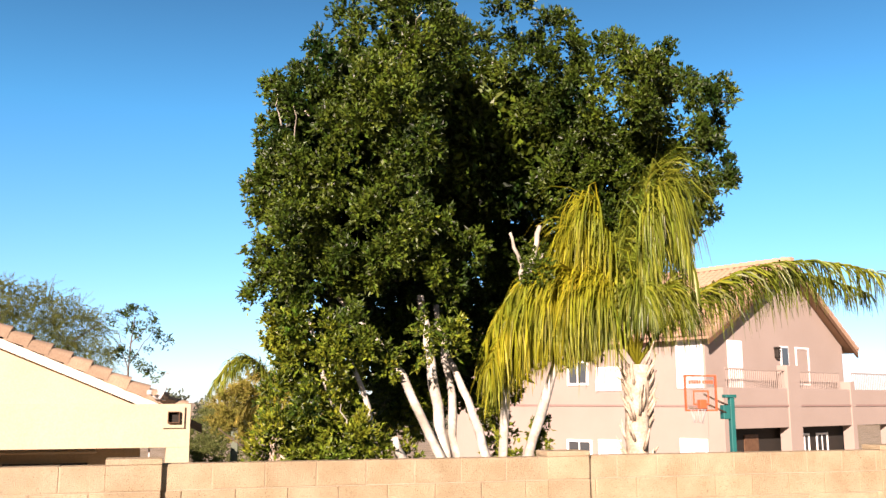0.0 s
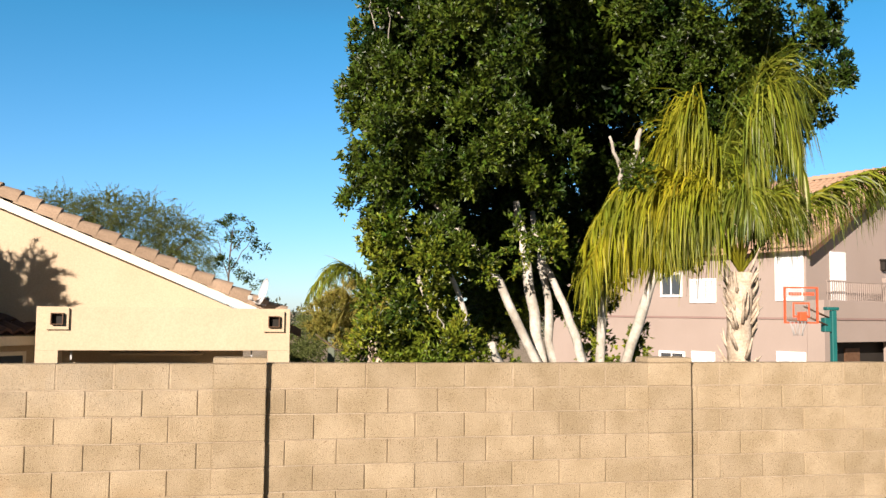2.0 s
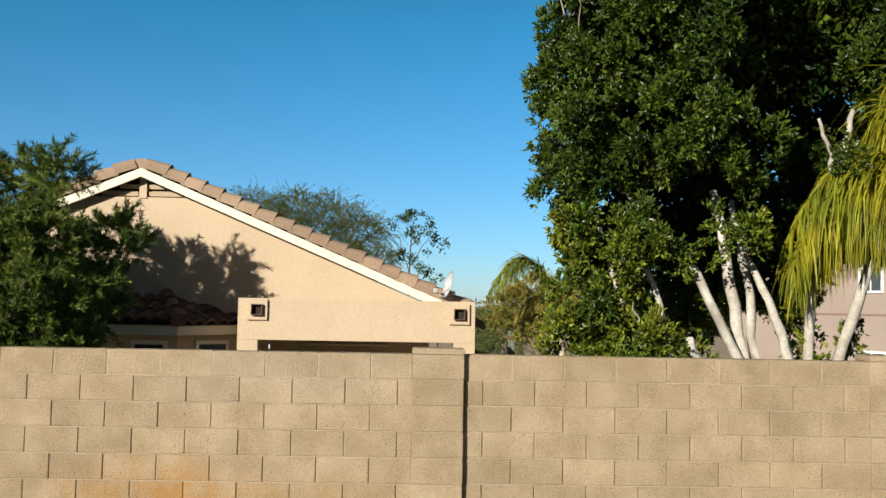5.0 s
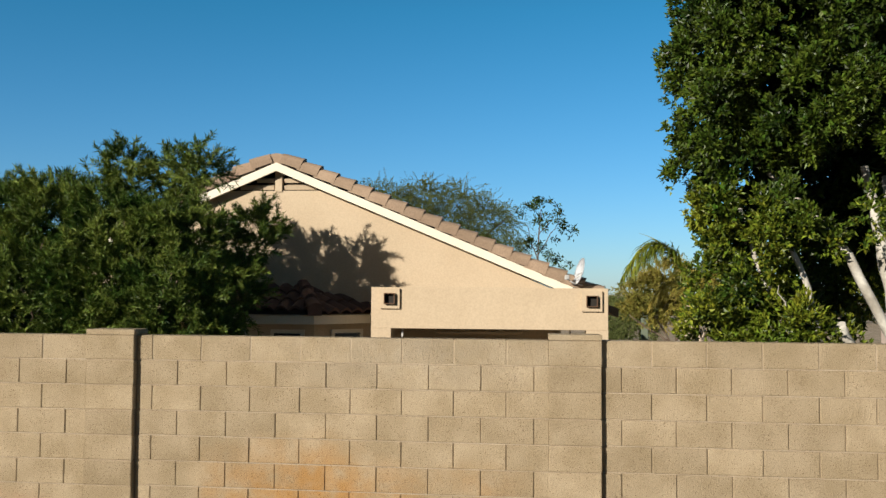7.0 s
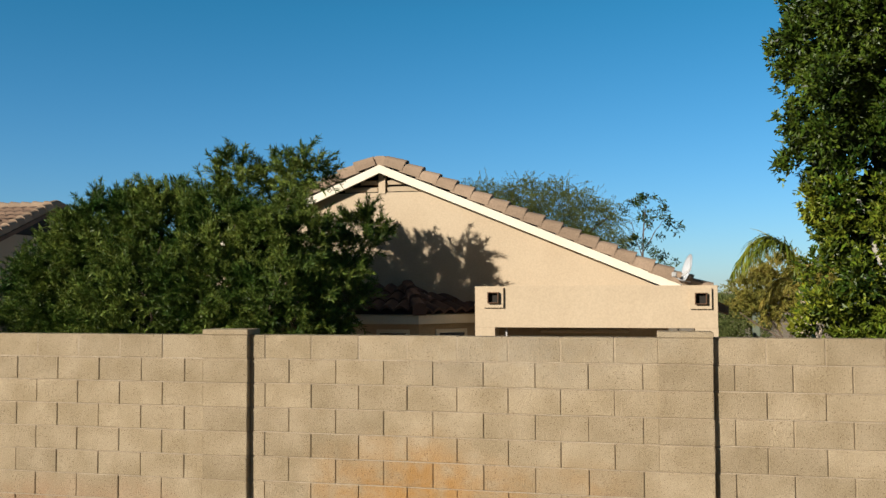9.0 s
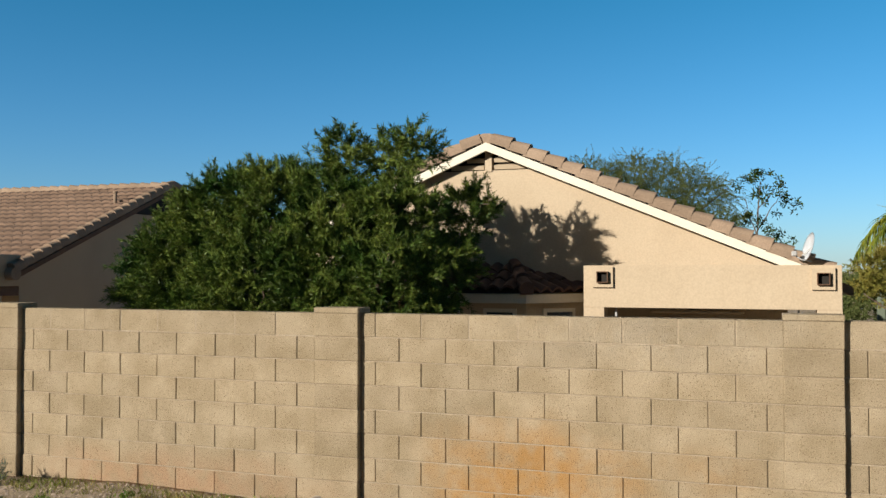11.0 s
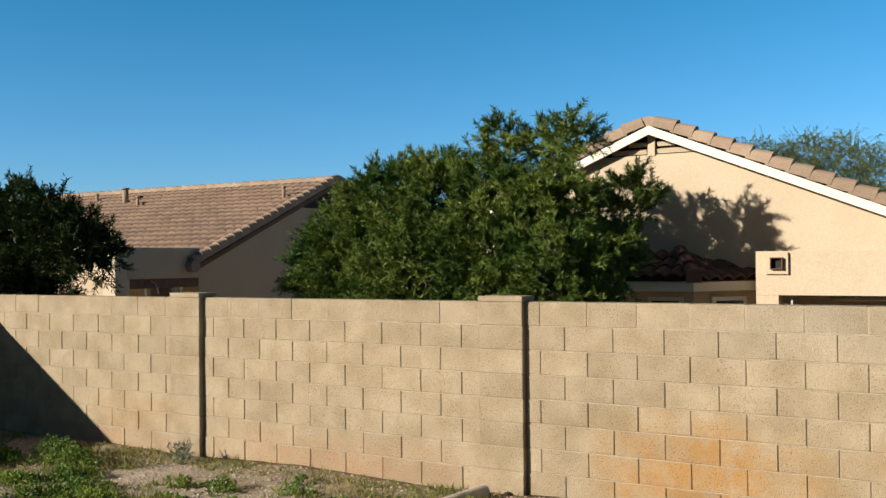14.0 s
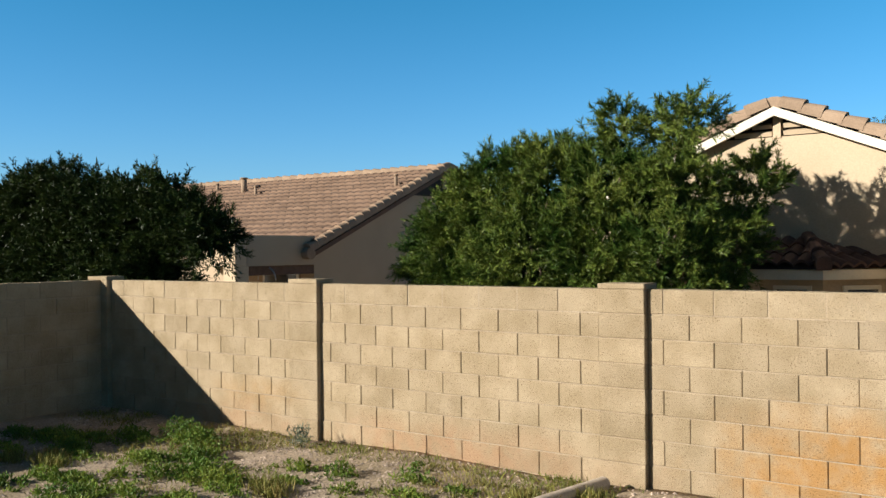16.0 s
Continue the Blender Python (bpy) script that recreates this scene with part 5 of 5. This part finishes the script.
# ---- palms ----
def frond_arrays(b, c, e, leaflet, n, rng, width=0.022, hang=1.0):
    """Leaflets hanging from an arched midrib b-c-e: verts and quads, and the midrib's points."""
    b, c, e = (np.array(p, float) for p in (b, c, e))
    t = np.linspace(0.16, 1.0, n)[:, None]
    p = (1 - t) ** 2 * b + 2 * t * (1 - t) * c + t * t * e
    d = 2 * (1 - t) * (c - b) + 2 * t * (e - c)
    d /= np.linalg.norm(d, axis=1, keepdims=True)
    side = np.cross(d, [0, 0, 1.0])
    side /= np.linalg.norm(side, axis=1, keepdims=True) + 1e-9
    vs, fs = [], []
    for s in (-1, 1):
        for rep in range(2):
            k = len(p)
            ln = leaflet * (0.55 + 0.9 * np.sin(np.pi * np.clip(t * 0.9 + 0.08, 0, 1))) * rng.uniform(0.7, 1.15, (k, 1))
            a = side * s * rng.uniform(0.3, 0.8, (k, 1)) + d * rng.uniform(0.4, 1.1, (k, 1)) + rng.normal(0, 0.12, (k, 3))
            a[:, 2] += rng.uniform(-0.1, 0.15, k)
            pts = [p + rng.normal(0, 0.008, (k, 3))]
            weight = hang * rng.uniform(0.45, 1.3, k)
            for j in range(4):
                g = a.copy()
                g[:, 2] -= weight * (0.25 + 0.75 * j)
                g[:, :2] *= 1 - 0.17 * j
                g /= np.linalg.norm(g, axis=1, keepdims=True)
                pts.append(pts[-1] + g * ln * (0.16, 0.24, 0.3, 0.3)[j])
            wv = np.cross(pts[1] - pts[0], rng.normal(0, 1, (k, 3)))
            wv /= np.linalg.norm(wv, axis=1, keepdims=True) + 1e-9
            v = np.stack([q + wv * sgn * width * f / 2 for q, f in zip(pts, (0.6, 1.0, 0.9, 0.6, 0.1)) for sgn in (-1, 1)], 1)
            base = sum(len(x) for x in vs)
            i0 = base + np.arange(k)[:, None] * 10
            vs.append(v.reshape(-1, 3))
            fs += [i0 + [2 * j, 2 * j + 1, 2 * j + 3, 2 * j + 2] for j in range(4)]
    tt = np.linspace(0, 1, 12)[:, None]
    rib = (1 - tt) ** 2 * b + 2 * tt * (1 - tt) * c + tt * tt * e
    return np.concatenate(vs), np.concatenate(fs), rib


def palm(at, crown, fronds, label, leaflet, n, seed, trunk_r=0.13, leaf=None, name="queen_palm", width=0.022, hang=1.0):
    t = thing(name, at, label, "palm tree")
    rng = np.random.default_rng(seed)
    c = Vector(crown)
    pts, rad = limb(at, c, trunk_r * 1.1, trunk_r, 0.05, 9, seed)
    part("trunk", tube(pts, rad, 14), M_PALM_TRUNK, t, "pale fibrous palm trunk")
    r = random.Random(seed)
    for k in range(64):
        a, z = r.uniform(0, 6.28), r.uniform(-1.4, 0.1)
        o = Vector((math.cos(a), math.sin(a), 0))
        p = c + Vector((0, 0, z)) + o * trunk_r * 0.8
        part("frond_stub", tube([p, p + o * 0.07 + Vector((0, 0, 0.12)), p + o * r.uniform(0.08, 0.16) + Vector((0, 0, r.uniform(0.15, 0.3)))], [0.024, 0.017, 0.004], 5), M_PALM_TRUNK, t)
    for b, e, *look_of in fronds:
        size, tone = look_of or (leaflet, leaf or M_FROND)
        v, f, rib = frond_arrays(tuple(c), b, e, size, n, rng, width, hang)
        fr = packed("frond", v, f, tone, t)
        part("midrib", tube([tuple(q) for q in rib], list(np.linspace(0.022, 0.005, 12)), 6), M_FROND, fr)


green = M_FROND_GREEN
palm((6.2, 6.35, -0.85), (6.22, 6.3, 2.5), [
    ((5.8, 6.6, 5.6), (5.62, 6.5, 3.75), 0.72, M_FROND), ((5.8, 6.8, 5.4), (5.45, 6.9, 3.4), 0.72, M_FROND),
    ((5.35, 6.6, 4.6), (4.4, 6.4, 2.75)), ((5.15, 6.5, 4.35), (4.35, 6.2, 2.45)), ((5.45, 6.8, 4.1), (4.55, 6.6, 2.35)), ((5.25, 6.5, 4.45), (4.75, 6.3, 2.65)), ((5.5, 6.4, 4.2), (5.05, 6.1, 2.75)),
    ((5.7, 6.9, 4.3), (4.95, 7.1, 2.75)), ((5.8, 6.5, 4.3), (5.4, 6.3, 2.95)),
    ((6.5, 6.4, 6.45), (6.95, 6.3, 3.9), 0.75, green), ((6.6, 6.5, 6.4), (7.0, 6.6, 3.6), 0.75, green), ((6.45, 6.2, 6.05), (6.75, 5.9, 3.6), 0.75, green), ((6.35, 6.3, 5.5), (6.45, 6.2, 3.6), 0.65, green),
    ((7.55, 6.2, 4.4), (10.3, 6.2, 3.55), 0.55, green), ((7.4, 6.5, 4.25), (10.0, 6.7, 3.5), 0.55, green), ((6.5, 6.8, 5.0), (6.8, 7.8, 3.9), 0.6, green),
    ((6.2, 6.2, 3.9), (6.15, 5.9, 3.1), 0.5, green), ((6.6, 6.3, 4.0), (6.9, 6.2, 3.1), 0.5, green)],
    "queen palm with long drooping yellow-green fronds and pale trunk", 0.78, 100, 51, width=0.021, hang=1.05)
palm((3.5, 14.2, -0.85), (3.3, 14.2, 1.7), [
    ((2.75, 14.0, 3.75), (1.98, 13.8, 2.25), 0.4, green), ((2.9, 13.9, 3.55), (2.15, 13.6, 2.35), 0.36, green),
    ((3.6, 14.2, 3.2), (4.3, 14.2, 2.4)), ((3.0, 14.4, 2.6), (2.6, 14.7, 1.8))],
    "smaller yellowing palm with drooping fronds beyond the ficus", 0.34, 60, 53, 0.08, M_DRY, width=0.018, hang=0.55)


# ---- the yard in front of the wall ----
def yard_plants():
    rng = np.random.default_rng(61)
    spots = random.Random(9)
    patches = [(-7.45, 3.6, 0.34, 0.2, 0.24), (-7.0, 3.45, 0.3, 0.2, 0.2), (-7.9, 3.3, 0.3, 0.18, 0.15), (-5.05, 3.35, 0.2, 0.13, 0.13), (-4.55, 3.75, 0.13, 0.09, 0.12), (-5.5, 3.3, 0.22, 0.12, 0.10),
               (-8.5, 2.9, 0.35, 0.2, 0.14), (-8.0, 2.7, 0.25, 0.16, 0.12), (-6.6, 3.1, 0.3, 0.18, 0.13), (-6.9, 2.75, 0.3, 0.2, 0.10), (-6.2, 2.9, 0.35, 0.16, 0.09), (-5.8, 2.65, 0.3, 0.16, 0.09),
               (-4.15, 3.1, 0.2, 0.1, 0.08), (-4.4, 3.55, 0.26, 0.1, 0.06), (-3.9, 3.45, 0.2, 0.08, 0.05), (-3.55, 3.1, 0.14, 0.08, 0.07)]
    for k in range(40):
        patches.append((spots.uniform(-9.2, -4.0), spots.uniform(1.2, 3.2), spots.uniform(0.12, 0.32), spots.uniform(0.08, 0.2), spots.uniform(0.05, 0.12)))
    for x, y, rx, ry, hgt in patches:
        n = int(14000 * rx * ry)
        stems = rng.normal(0, 0.5, (max(6, n // 14), 2))
        q = np.repeat(stems, 14, 0)[:n]
        n = len(q)
        rise = rng.uniform(0, 1, n)
        px = x + q[:, 0] * rx + rng.normal(0, 0.018, n)
        py = np.minimum(y + q[:, 1] * ry + rng.normal(0, 0.018, n), 4.3)
        pz = 0.02 + rise * hgt * np.exp(-0.8 * (q ** 2).sum(1))
        v, f = leaves(np.stack([px, py, pz], 1), np.tile([0, 0, 1.0], (n, 1)), 0.040, 0.017, rng, 0.75)
        tagged(packed("weed_patch", v, f, M_WEED), "low leafy green weed clump on bare soil", "weeds", "yard weeds", "stuff")
    for x, y in ((-5.25, 2.72), (-5.1, 2.62), (-7.75, 2.35), (-7.5, 2.2), (-8.0, 2.1), (-3.3, 3.55), (-2.95, 3.85)):
        n = 260
        pl = np.stack([x + rng.normal(0, 0.09, n), y + rng.normal(0, 0.06, n), np.full(n, 0.015)], 1)
        v, f = leaves(pl, np.tile([0, 0, 1.0], (n, 1)), 0.11, 0.008, rng, 0.35)
        tagged(packed("grass_tuft", v, f, M_GRASS_DRY), "bright yellow-green grass tuft on the soil", "grass", "grass tufts", "stuff")
    n = 5200
    pl = np.stack([rng.uniform(-9.6, 2.5, n), 4.3 - np.abs(rng.normal(0, 1.3, n)), np.full(n, 0.015)], 1)
    keep = np.array([noise.noise((p[0] * 0.9, p[1] * 1.3, 7.0)) > -0.05 for p in pl])
    pl = pl[keep]
    pl = np.repeat(pl, 5, 0) + rng.normal(0, 0.025, (len(pl) * 5, 3)) * [1, 1, 0.2]
    pl[:, 1] = np.minimum(pl[:, 1], 4.32)
    v, f = leaves(pl, np.tile([0, 0, 1.0], (len(pl), 1)), 0.07, 0.008, rng, 0.55)
    tagged(packed("dry_grass", v, f, M_GRASS_DRY), "short dry yellow-green grass on the soil", "grass", kind="stuff")
    n = 170
    pl = np.stack([-6.2 + rng.normal(0, 0.06, n), 4.05 + rng.normal(0, 0.05, n), rng.uniform(0.02, 0.2, n)], 1)
    v, f = leaves(pl, np.tile([0, 0, 1.0], (n, 1)), 0.07, 0.012, rng, 0.5)
    tagged(packed("grey_weed", v, f, M_WEED_GREY), "tall wispy grey-green weed at the wall foot", "weeds", kind="stuff")
    # pebbles
    n = 9000
    c = np.stack([rng.uniform(-9.6, 3.0, n), 4.35 - np.abs(rng.normal(0, 1.6, n)), np.full(n, 0.02)], 1)
    c[:, 2] = [ground_height(x, y) for x, y in c[:, :2]]
    r = rng.uniform(0.006, 0.022, (n, 1, 1))
    octa = np.array([(1, 0, 0), (0, 1, 0), (-1, 0, 0), (0, -1, 0), (0, 0, 0.7), (0, 0, -0.5)], float)
    v = c[:, None] + octa * r * rng.uniform(0.7, 1.3, (n, 6, 1))
    tri = np.array([(0, 1, 4), (1, 2, 4), (2, 3, 4), (3, 0, 4), (1, 0, 5), (2, 1, 5), (3, 2, 5), (0, 3, 5)])
    f = (np.arange(n)[:, None, None] * 6 + tri).reshape(-1, 3)
    tagged(packed("pebbles", v.reshape(-1, 3), f, M_PEBBLE), "scattered tan pebbles on the soil", "gravel", kind="stuff")


yard_plants()


def drain_pipe():
    """A pale pipe lying on the soil with its open end towards the wall."""
    t = thing("drain_pipe", (-3.2, 3.6, 0.0), "weathered pale drain pipe lying on the soil by the wall", "pipe")
    path = [(-2.99, 4.18, 0.075), (-3.05, 3.9, 0.07), (-3.15, 3.45, 0.06), (-3.27, 2.95, 0.05), (-3.4, 2.4, 0.03)]
    part("shell", tube(path, [0.055] * 5, 18, False), M_PIPE, t)
    # inner sleeve, coloured near-black for the shade within the pipe
    part("lining", tube([path[0], path[1]], [0.046, 0.046], 18, False), M_DARK, t, "near-black sleeve standing for the shade in the pipe mouth")
    ring = [Vector(path[0]) + Vector((0.051 * math.cos(a), 0, 0.051 * math.sin(a))) for a in (2 * math.pi * k / 18 for k in range(19))]
    part("lip", tube(ring, [0.006] * 19, 6, False), M_PIPE, t)


drain_pipe()
